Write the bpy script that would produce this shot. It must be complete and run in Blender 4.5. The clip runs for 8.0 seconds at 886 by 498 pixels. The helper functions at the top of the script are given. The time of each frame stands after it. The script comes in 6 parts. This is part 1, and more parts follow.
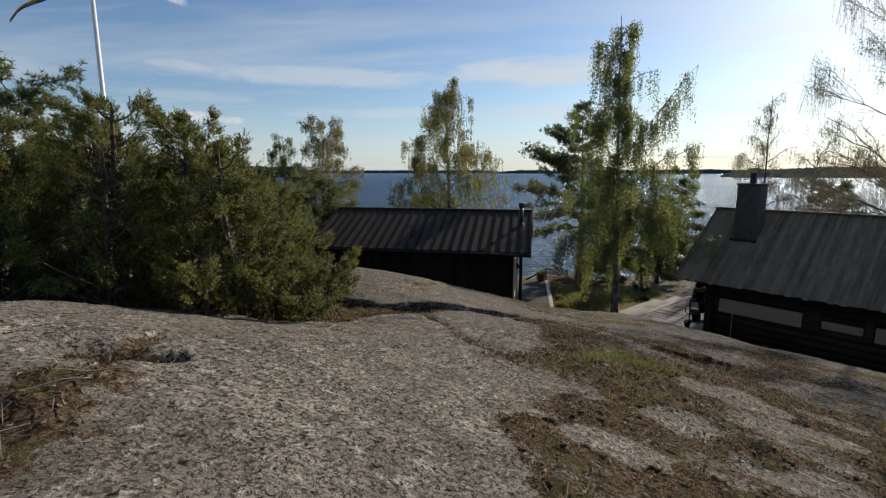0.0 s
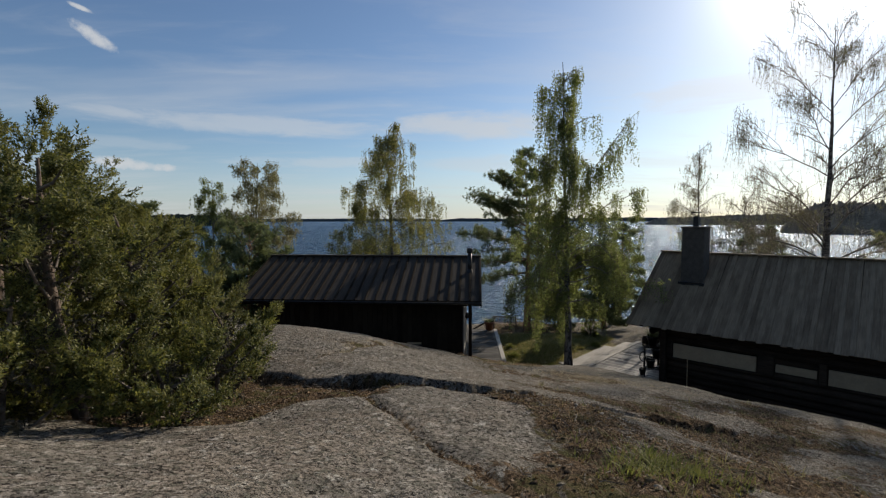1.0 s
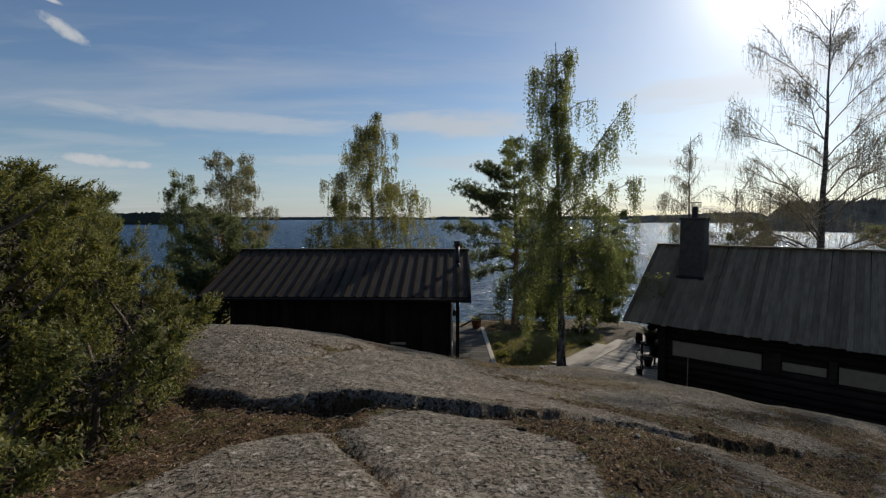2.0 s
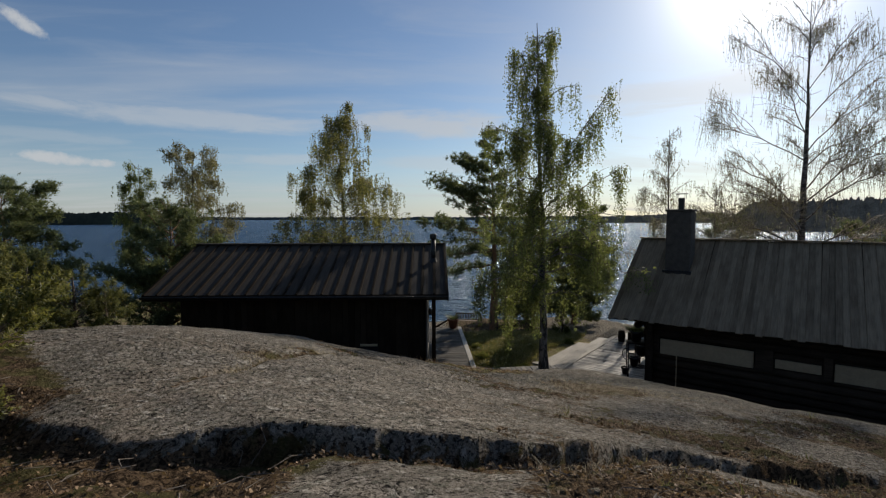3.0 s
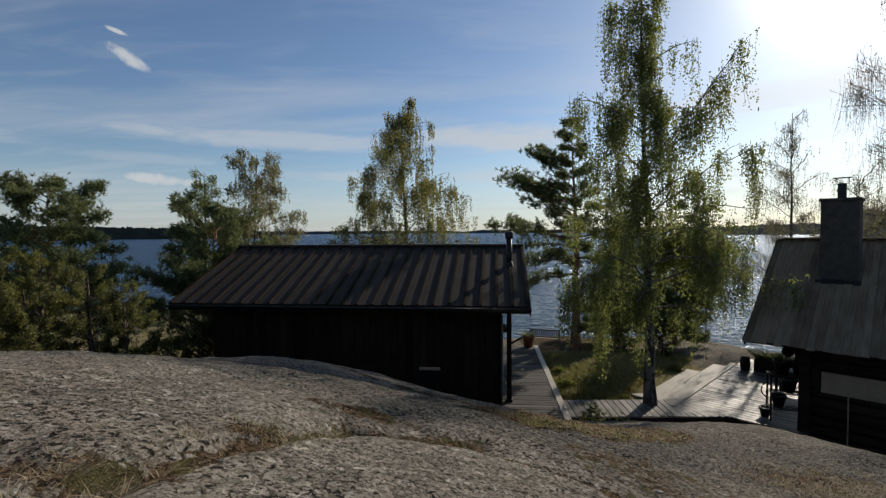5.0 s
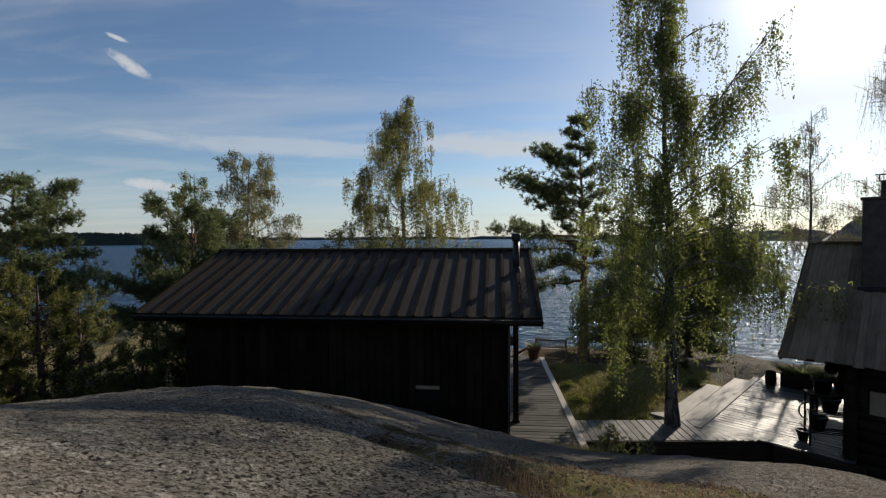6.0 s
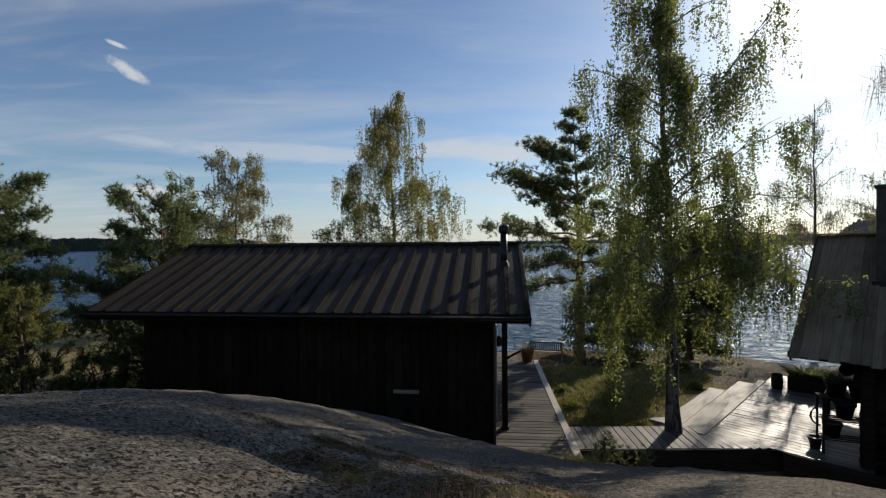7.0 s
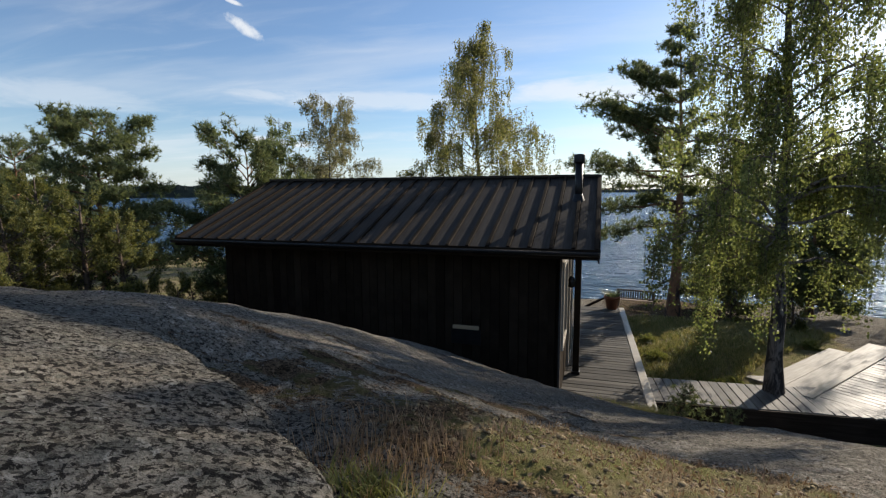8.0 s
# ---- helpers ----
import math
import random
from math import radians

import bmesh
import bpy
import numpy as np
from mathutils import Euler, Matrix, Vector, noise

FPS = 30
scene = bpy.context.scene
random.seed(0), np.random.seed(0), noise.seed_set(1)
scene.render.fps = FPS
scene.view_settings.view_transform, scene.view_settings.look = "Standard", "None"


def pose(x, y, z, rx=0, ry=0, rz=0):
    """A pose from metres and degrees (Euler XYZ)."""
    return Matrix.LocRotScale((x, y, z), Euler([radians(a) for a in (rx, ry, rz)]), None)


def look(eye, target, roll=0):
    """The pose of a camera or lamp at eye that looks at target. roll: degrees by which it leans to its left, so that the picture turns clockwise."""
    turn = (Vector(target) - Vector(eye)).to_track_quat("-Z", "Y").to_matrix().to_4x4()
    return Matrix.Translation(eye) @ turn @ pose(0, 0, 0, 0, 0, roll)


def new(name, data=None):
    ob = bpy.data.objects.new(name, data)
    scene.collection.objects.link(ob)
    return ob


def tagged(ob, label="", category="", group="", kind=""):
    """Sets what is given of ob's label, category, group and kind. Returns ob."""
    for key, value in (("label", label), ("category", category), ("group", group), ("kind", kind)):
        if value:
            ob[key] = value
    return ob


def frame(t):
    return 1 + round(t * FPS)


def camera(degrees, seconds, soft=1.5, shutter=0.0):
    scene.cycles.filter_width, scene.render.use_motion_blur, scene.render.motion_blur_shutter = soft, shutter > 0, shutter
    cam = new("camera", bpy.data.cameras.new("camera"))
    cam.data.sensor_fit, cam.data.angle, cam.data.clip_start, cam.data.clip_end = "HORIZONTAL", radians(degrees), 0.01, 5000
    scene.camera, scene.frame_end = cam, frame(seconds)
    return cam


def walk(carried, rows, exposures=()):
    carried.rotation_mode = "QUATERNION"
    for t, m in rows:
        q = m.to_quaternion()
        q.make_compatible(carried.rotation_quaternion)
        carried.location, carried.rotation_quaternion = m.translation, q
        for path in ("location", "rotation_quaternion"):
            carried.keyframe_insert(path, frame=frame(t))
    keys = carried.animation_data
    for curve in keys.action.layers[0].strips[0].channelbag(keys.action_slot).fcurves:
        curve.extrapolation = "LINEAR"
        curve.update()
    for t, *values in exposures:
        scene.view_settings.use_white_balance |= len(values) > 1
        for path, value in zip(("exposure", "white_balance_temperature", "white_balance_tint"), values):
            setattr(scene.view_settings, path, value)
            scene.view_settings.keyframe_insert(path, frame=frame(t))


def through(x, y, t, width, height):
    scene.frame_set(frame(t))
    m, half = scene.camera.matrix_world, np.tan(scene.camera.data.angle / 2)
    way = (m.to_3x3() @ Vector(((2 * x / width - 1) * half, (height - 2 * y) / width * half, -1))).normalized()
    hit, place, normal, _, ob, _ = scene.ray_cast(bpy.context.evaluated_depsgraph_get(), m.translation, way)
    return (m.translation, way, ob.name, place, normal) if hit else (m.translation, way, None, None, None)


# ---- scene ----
cam = camera(85.7, 8.0, 1.25)
PATH = [
    (0, (0.533, -0.437, 5.534), (0.364, 1.53, 5.214), 0.0),
    (0.5, (0.45, 0.141, 5.489), (0.486, 2.122, 5.217), -0.0),
    (1, (0.387, 0.648, 5.402), (0.46, 2.643, 5.28), -0.1),
    (1.5, (0.333, 1.162, 5.305), (0.435, 3.154, 5.172), -0.1),
    (1.7, (0.324, 1.37, 5.252), (0.441, 3.363, 5.123), -0.1),
    (2.8, (0.361, 2.418, 4.994), (0.602, 4.399, 4.862), -0.1),
    (3, (0.392, 2.626, 4.938), (0.645, 4.606, 4.81), -0.1),
    (3.5, (0.557, 3.149, 4.786), (0.814, 5.124, 4.6), -0.2),
    (4, (0.588, 3.751, 4.675), (0.74, 5.742, 4.559), -0.2),
    (4.5, (0.512, 4.361, 4.56), (0.508, 6.359, 4.471), -0.2),
    (5, (0.406, 4.978, 4.527), (0.389, 6.977, 4.456), -0.4),
    (5.2, (0.376, 5.21, 4.509), (0.354, 7.209, 4.443), -0.5),
    (6.3, (0.401, 6.264, 4.398), (0.391, 8.263, 4.362), -0.3),
    (6.5, (0.465, 6.409, 4.351), (0.456, 8.408, 4.321), -0.3),
    (7, (0.691, 6.702, 4.206), (0.682, 8.702, 4.182), -0.5),
    (7.5, (0.949, 6.933, 4.082), (0.857, 8.922, 3.888), -0.3),
    (8, (1.188, 7.173, 3.924), (0.781, 9.117, 3.687), -0.3),
]
EXPOSURES = [(t, stops, 6900, 11) for t, stops in ((0, 0.42), (0.5, 0.36), (1, 0.25), (1.5, 0.12), (3, 0.06), (4, 0.1), (5, 0.18), (6.5, 0.27), (7, 0.32), (7.5, 0.45), (8, 0.86))]
walk(cam, [(t, look(eye, target, roll)) for t, eye, target, roll in PATH], EXPOSURES)

# ---- world, sun, exposure ----
SUN_AZ, SUN_EL = 40.0, 25.0          # degrees from +y towards +x, and above the horizon
SUN_DIR = Vector((math.sin(radians(SUN_AZ)) * math.cos(radians(SUN_EL)),
                  math.cos(radians(SUN_AZ)) * math.cos(radians(SUN_EL)), math.sin(radians(SUN_EL))))


def link(nt, a, b):
    nt.links.new(a, b)


def node(nt, kind, **props):
    n = nt.nodes.new(kind)
    for k, v in props.items():
        if k == "operation":
            n.operation = v
        elif k == "blend":
            n.blend_type = v
        elif k == "noise_dimensions":
            n.noise_dimensions = v
        elif k == "feature":
            n.feature = v
    return n


def setv(nt, sock, v):
    if isinstance(v, bpy.types.NodeSocket):
        link(nt, v, sock)
    elif isinstance(v, (tuple, list)) and len(v) == 3 and sock.type == "RGBA":
        sock.default_value = (*v, 1.0)
    else:
        sock.default_value = v


def mathn(nt, op, a, b=0.0, c=0.0, clamp=False):
    n = node(nt, "ShaderNodeMath", operation=op)
    n.use_clamp = clamp
    for s, v in zip(n.inputs, (a, b, c)):
        setv(nt, s, v)
    return n.outputs[0]


def vmath(nt, op, a, b=(0, 0, 0)):
    n = node(nt, "ShaderNodeVectorMath", operation=op)
    setv(nt, n.inputs[0], a)
    setv(nt, n.inputs[1], b)
    return n.outputs[1] if op in ("DOT_PRODUCT", "LENGTH") else n.outputs[0]


def mixc(nt, fac, a, b, blend="MIX"):
    n = nt.nodes.new("ShaderNodeMix")
    n.data_type, n.blend_type = "RGBA", blend
    setv(nt, n.inputs[0], fac)
    setv(nt, n.inputs[6], a)
    setv(nt, n.inputs[7], b)
    return n.outputs[2]


def noisen(nt, vec, scale, detail=4.0, rough=0.55, distort=0.0):
    n = nt.nodes.new("ShaderNodeTexNoise")
    setv(nt, n.inputs["Vector"], vec)
    n.inputs["Scale"].default_value = scale
    n.inputs["Detail"].default_value = detail
    n.inputs["Roughness"].default_value = rough
    n.inputs["Distortion"].default_value = distort
    return n.outputs["Fac"]


def ramp(nt, v, lo, hi, a=0.0, b=1.0):
    n = nt.nodes.new("ShaderNodeMapRange")
    n.interpolation_type = "SMOOTHSTEP"
    setv(nt, n.inputs["Value"], v)
    for k, x in (("From Min", lo), ("From Max", hi), ("To Min", a), ("To Max", b)):
        n.inputs[k].default_value = x
    return n.outputs["Result"]


def coords(nt, stretch=(1, 1, 1), kind="Object"):
    t = nt.nodes.new("ShaderNodeTexCoord")
    if kind == "Position":
        g = nt.nodes.new("ShaderNodeNewGeometry")
        src = g.outputs["Position"]
    else:
        src = t.outputs[kind]
    if stretch == (1, 1, 1):
        return src
    return vmath(nt, "MULTIPLY", src, stretch)


world = bpy.data.worlds.new("sky")
scene.world = world
world.use_nodes = True
wn = world.node_tree
wn.nodes.clear()
w_out = wn.nodes.new("ShaderNodeOutputWorld")
w_bg = wn.nodes.new("ShaderNodeBackground")
sky = wn.nodes.new("ShaderNodeTexSky")
sky.sky_type, sky.sun_disc = "NISHITA", False
sky.sun_elevation, sky.sun_rotation = radians(SUN_EL), radians(SUN_AZ)
sky.air_density, sky.dust_density, sky.ozone_density = 1.0, 0.45, 1.7
w_dir = vmath(wn, "NORMALIZE", coords(wn, kind="Generated"))
w_sep = wn.nodes.new("ShaderNodeSeparateXYZ")
link(wn, w_dir, w_sep.inputs[0])
w_up = mathn(wn, "MAXIMUM", w_sep.outputs[2], 0.0)
w_inv = mathn(wn, "DIVIDE", 1.0, mathn(wn, "ADD", w_up, 0.10))
w_plane = vmath(wn, "MULTIPLY", w_dir, (1, 1, 0))
w_scale = wn.nodes.new("ShaderNodeVectorMath")
w_scale.operation = "SCALE"
link(wn, w_plane, w_scale.inputs[0])
link(wn, w_inv, w_scale.inputs[3])
w_cl = vmath(wn, "MULTIPLY", w_scale.outputs[0], (0.32, 1.0, 1.0))
band = ramp(wn, noisen(wn, vmath(wn, "ADD", w_cl, (3.1, 7.45, 0.0)), 1.25, 5.0, 0.52, 0.25), 0.46, 0.74)
wisp = ramp(wn, noisen(wn, vmath(wn, "MULTIPLY", w_scale.outputs[0], (0.5, 1.6, 1.0)), 2.6, 6.0, 0.6, 0.6), 0.45, 0.8)
near_sun = mathn(wn, "MAXIMUM", vmath(wn, "DOT_PRODUCT", w_dir, tuple(SUN_DIR)), 0.0)
veil = mathn(wn, "POWER", near_sun, 20.0)
halo = mathn(wn, "POWER", near_sun, 190.0)
low_haze = ramp(wn, w_sep.outputs[2], 0.0, 0.15, 1.0, 0.0)
cover = mathn(wn, "ADD", mathn(wn, "MULTIPLY", band, 0.30), mathn(wn, "MULTIPLY", wisp, 0.16))
cover = mathn(wn, "ADD", cover, mathn(wn, "MULTIPLY", low_haze, 0.45), clamp=True)
# long thin sheets of cloud, low over the lake: azimuth, elevation, half length and half depth in degrees, slope, density
w_az = mathn(wn, "MULTIPLY", mathn(wn, "ARCTAN2", w_sep.outputs[0], w_sep.outputs[1]), 57.296)
w_el = mathn(wn, "MULTIPLY", mathn(wn, "ARCSINE", w_sep.outputs[2]), 57.296)
w_grid = wn.nodes.new("ShaderNodeCombineXYZ")
link(wn, w_az, w_grid.inputs[0])
link(wn, mathn(wn, "MULTIPLY", w_el, 4.5), w_grid.inputs[1])
w_rag = mathn(wn, "SUBTRACT", noisen(wn, w_grid.outputs[0], 0.11, 6.0, 0.62, 0.4), 0.5)
sheets = 0.0
for az, el, wide, high, lean, dense in ((-19.0, 10.4, 19.0, 1.15, 0.008, 0.50), (6.5, 11.0, 9.0, 1.7, -0.02, 0.66), (-11.0, 6.6, 12.0, 0.8, 0.015, 0.42), (9.0, 6.4, 13.0, 1.2, 0.0, 0.42),
                                        (-33.0, 7.6, 8.0, 0.6, 0.0, 0.25), (34.0, 13.0, 14.0, 1.8, 0.03, 0.40), (-52.0, 9.0, 12.0, 1.5, 0.0, 0.4)):
    a = mathn(wn, "DIVIDE", mathn(wn, "SUBTRACT", w_az, az), wide)
    b = mathn(wn, "SUBTRACT", w_el, mathn(wn, "ADD", el, mathn(wn, "MULTIPLY", mathn(wn, "SUBTRACT", w_az, az), lean)))
    b = mathn(wn, "DIVIDE", b, high)
    r2 = mathn(wn, "ADD", mathn(wn, "MULTIPLY", a, a), mathn(wn, "MULTIPLY", b, b))
    g = ramp(wn, mathn(wn, "ADD", r2, mathn(wn, "MULTIPLY", w_rag, 3.2)), 0.0, 1.3, dense, 0.0)
    sheets = mathn(wn, "MAXIMUM", sheets, g)
cover = mathn(wn, "MAXIMUM", cover, sheets)
# two small fair-weather clouds high up, and a broken row near the horizon
puffs = None
for az, el, wide, high, tilt in ((-33.4, 17.0, 0.030, 0.010, 0.50), (-34.3, 19.2, 0.016, 0.0035, 0.25),
                                 (-31.5, 5.6, 0.050, 0.010, 0.06), (-28.0, 5.4, 0.022, 0.007, 0.0)):
    d = Vector((math.sin(radians(az)) * math.cos(radians(el)), math.cos(radians(az)) * math.cos(radians(el)), math.sin(radians(el))))
    right = d.cross(Vector((0, 0, 1))).normalized()
    up = right.cross(d)
    e1, e2 = right * math.cos(tilt) - up * math.sin(tilt), right * math.sin(tilt) + up * math.cos(tilt)
    a = mathn(wn, "DIVIDE", vmath(wn, "DOT_PRODUCT", w_dir, tuple(e1)), wide)
    b = mathn(wn, "DIVIDE", vmath(wn, "DOT_PRODUCT", w_dir, tuple(e2)), high)
    r2 = mathn(wn, "ADD", mathn(wn, "MULTIPLY", a, a), mathn(wn, "MULTIPLY", b, b))
    r2 = mathn(wn, "ADD", r2, mathn(wn, "MULTIPLY", noisen(wn, w_dir, 60.0, 5.0, 0.65), 2.6))
    g = mathn(wn, "MULTIPLY", ramp(wn, r2, 1.2, 3.0, 1.0, 0.0), ramp(wn, vmath(wn, "DOT_PRODUCT", w_dir, tuple(d)), 0.9, 0.95))
    puffs = g if puffs is None else mathn(wn, "MAXIMUM", puffs, g)
cover = mathn(wn, "MAXIMUM", cover, mathn(wn, "MULTIPLY", puffs, 0.85))
lit = mathn(wn, "ADD", 7.0, mathn(wn, "MULTIPLY", veil, 2.2))
cloud_col = wn.nodes.new("ShaderNodeVectorMath")
cloud_col.operation = "SCALE"
sunward = mathn(wn, "POWER", near_sun, 7.0)
link(wn, mixc(wn, sunward, (0.93, 1.0, 1.08), (1.04, 1.0, 0.95)), cloud_col.inputs[0])
link(wn, lit, cloud_col.inputs[3])
clear = mixc(wn, 1.0, sky.outputs[0], mixc(wn, low_haze, (0.80, 0.945, 1.12), (0.69, 0.90, 1.23)), "MULTIPLY")
sky_col = mixc(wn, cover, clear, cloud_col.outputs[0])
glow = wn.nodes.new("ShaderNodeVectorMath")
glow.operation = "SCALE"
glow.inputs[0].default_value = (1.0, 0.95, 0.85)
link(wn, mathn(wn, "ADD", mathn(wn, "MULTIPLY", veil, 0.7), mathn(wn, "MULTIPLY", halo, 20.0)), glow.inputs[3])
sky_all = mixc(wn, 1.0, sky_col, glow.outputs[0], "ADD")
link(wn, sky_all, w_bg.inputs["Color"])
w_bg.inputs["Strength"].default_value = 0.075
link(wn, w_bg.outputs[0], w_out.inputs[0])

sun_data = bpy.data.lights.new("sun", "SUN")
sun_data.energy, sun_data.angle, sun_data.color = 3.6, radians(0.53), (1.0, 0.93, 0.82)
sun = new("sun", sun_data)
sun.matrix_world = look((60 * SUN_DIR.x, 60 * SUN_DIR.y, 60 * SUN_DIR.z), (0, 0, 0))


# ---- materials ----
def material(name):
    m = bpy.data.materials.new(name)
    m.use_nodes = True
    nt = m.node_tree
    return m, nt, nt.nodes["Principled BSDF"]


def bump(nt, bsdf, height, strength, distance):
    b = nt.nodes.new("ShaderNodeBump")
    b.inputs["Strength"].default_value = strength
    b.inputs["Distance"].default_value = distance
    link(nt, height, b.inputs["Height"])
    link(nt, b.outputs[0], bsdf.inputs["Normal"])


def rand_obj(nt):
    return nt.nodes.new("ShaderNodeObjectInfo").outputs["Random"]


def rand_isle(nt):
    return nt.nodes.new("ShaderNodeNewGeometry").outputs["Random Per Island"]


def wood(name, dark, light, rough=0.8, grain=(2, 40, 40), shift=0.35, scale=1.0, per="obj", gloss=0.2):
    """Weathered boards: grain along x, a tone of its own for each board."""
    m, nt, bsdf = material(name)
    co = coords(nt)
    r = rand_obj(nt) if per == "obj" else rand_isle(nt)
    off = nt.nodes.new("ShaderNodeCombineXYZ")
    for i in range(3):
        link(nt, mathn(nt, "MULTIPLY", r, 37.0 + 11 * i), off.inputs[i])
    v = vmath(nt, "ADD", vmath(nt, "MULTIPLY", co, grain), off.outputs[0])
    g1 = noisen(nt, v, 1.3 * scale, 6.0, 0.65, 0.4)
    g2 = noisen(nt, vmath(nt, "ADD", co, off.outputs[0]), 1.7, 3.0, 0.5)
    f = mathn(nt, "ADD", mathn(nt, "MULTIPLY", g1, 0.75), mathn(nt, "MULTIPLY", g2, 0.45))
    f = mathn(nt, "ADD", f, mathn(nt, "MULTIPLY", mathn(nt, "SUBTRACT", r, 0.5), shift))
    col = mixc(nt, ramp(nt, f, 0.3, 0.95), dark, light)
    link(nt, col, bsdf.inputs["Base Color"])
    setv(nt, bsdf.inputs["Roughness"], ramp(nt, g1, 0.2, 0.8, rough + 0.1, rough - 0.1))
    bsdf.inputs["Specular IOR Level"].default_value = gloss
    bump(nt, bsdf, g1, 0.35, 0.006)
    return m


def plain(name, col, rough=0.6, metal=0.0, vary=0.25, scale=6.0, rel=0.15):
    m, nt, bsdf = material(name)
    co = coords(nt)
    n = mathn(nt, "ADD", mathn(nt, "MULTIPLY", noisen(nt, co, scale, 5.0, 0.6), 0.6), mathn(nt, "MULTIPLY", noisen(nt, co, scale * 7, 3.0, 0.6), 0.4))
    a, b = tuple(c * (1 - vary) for c in col), tuple(min(1.0, c * (1 + vary)) for c in col)
    link(nt, mixc(nt, ramp(nt, n, 0.3, 0.7), a, b), bsdf.inputs["Base Color"])
    bsdf.inputs["Roughness"].default_value = rough
    bsdf.inputs["Metallic"].default_value = metal
    bump(nt, bsdf, n, rel, 0.01)
    return m


def leafy(name, a, b, rough=0.5, through=0.45, gain=1.25):
    """Leaves and needles that let light through; every leaf has its own shade."""
    m, nt, bsdf = material(name)
    r = rand_isle(nt)
    big = noisen(nt, coords(nt, kind="Position"), 0.9, 2.0)
    col = mixc(nt, ramp(nt, mathn(nt, "ADD", mathn(nt, "MULTIPLY", r, 0.7), mathn(nt, "MULTIPLY", big, 0.5)), 0.15, 1.0), a, b)
    link(nt, col, bsdf.inputs["Base Color"])
    bsdf.inputs["Roughness"].default_value = rough
    bsdf.inputs["Specular IOR Level"].default_value = 0.18
    tr = nt.nodes.new("ShaderNodeBsdfTranslucent")
    link(nt, mixc(nt, 1.0, col, (gain, gain * 1.0, gain * 0.72), "MULTIPLY"), tr.inputs["Color"])
    mx = nt.nodes.new("ShaderNodeMixShader")
    mx.inputs[0].default_value = through
    link(nt, bsdf.outputs[0], mx.inputs[1])
    link(nt, tr.outputs[0], mx.inputs[2])
    link(nt, mx.outputs[0], nt.nodes["Material Output"].inputs["Surface"])
    return m


def bark(name, base, spot, scale=5.0, amount=0.5, stretch=(1, 1, 0.25)):
    m, nt, bsdf = material(name)
    co = coords(nt, stretch)
    n = noisen(nt, co, scale, 6.0, 0.65, 0.5)
    link(nt, mixc(nt, ramp(nt, n, amount - 0.06, amount + 0.08), spot, base), bsdf.inputs["Base Color"])
    bsdf.inputs["Roughness"].default_value = 0.9
    bump(nt, bsdf, n, 0.6, 0.02)
    return m


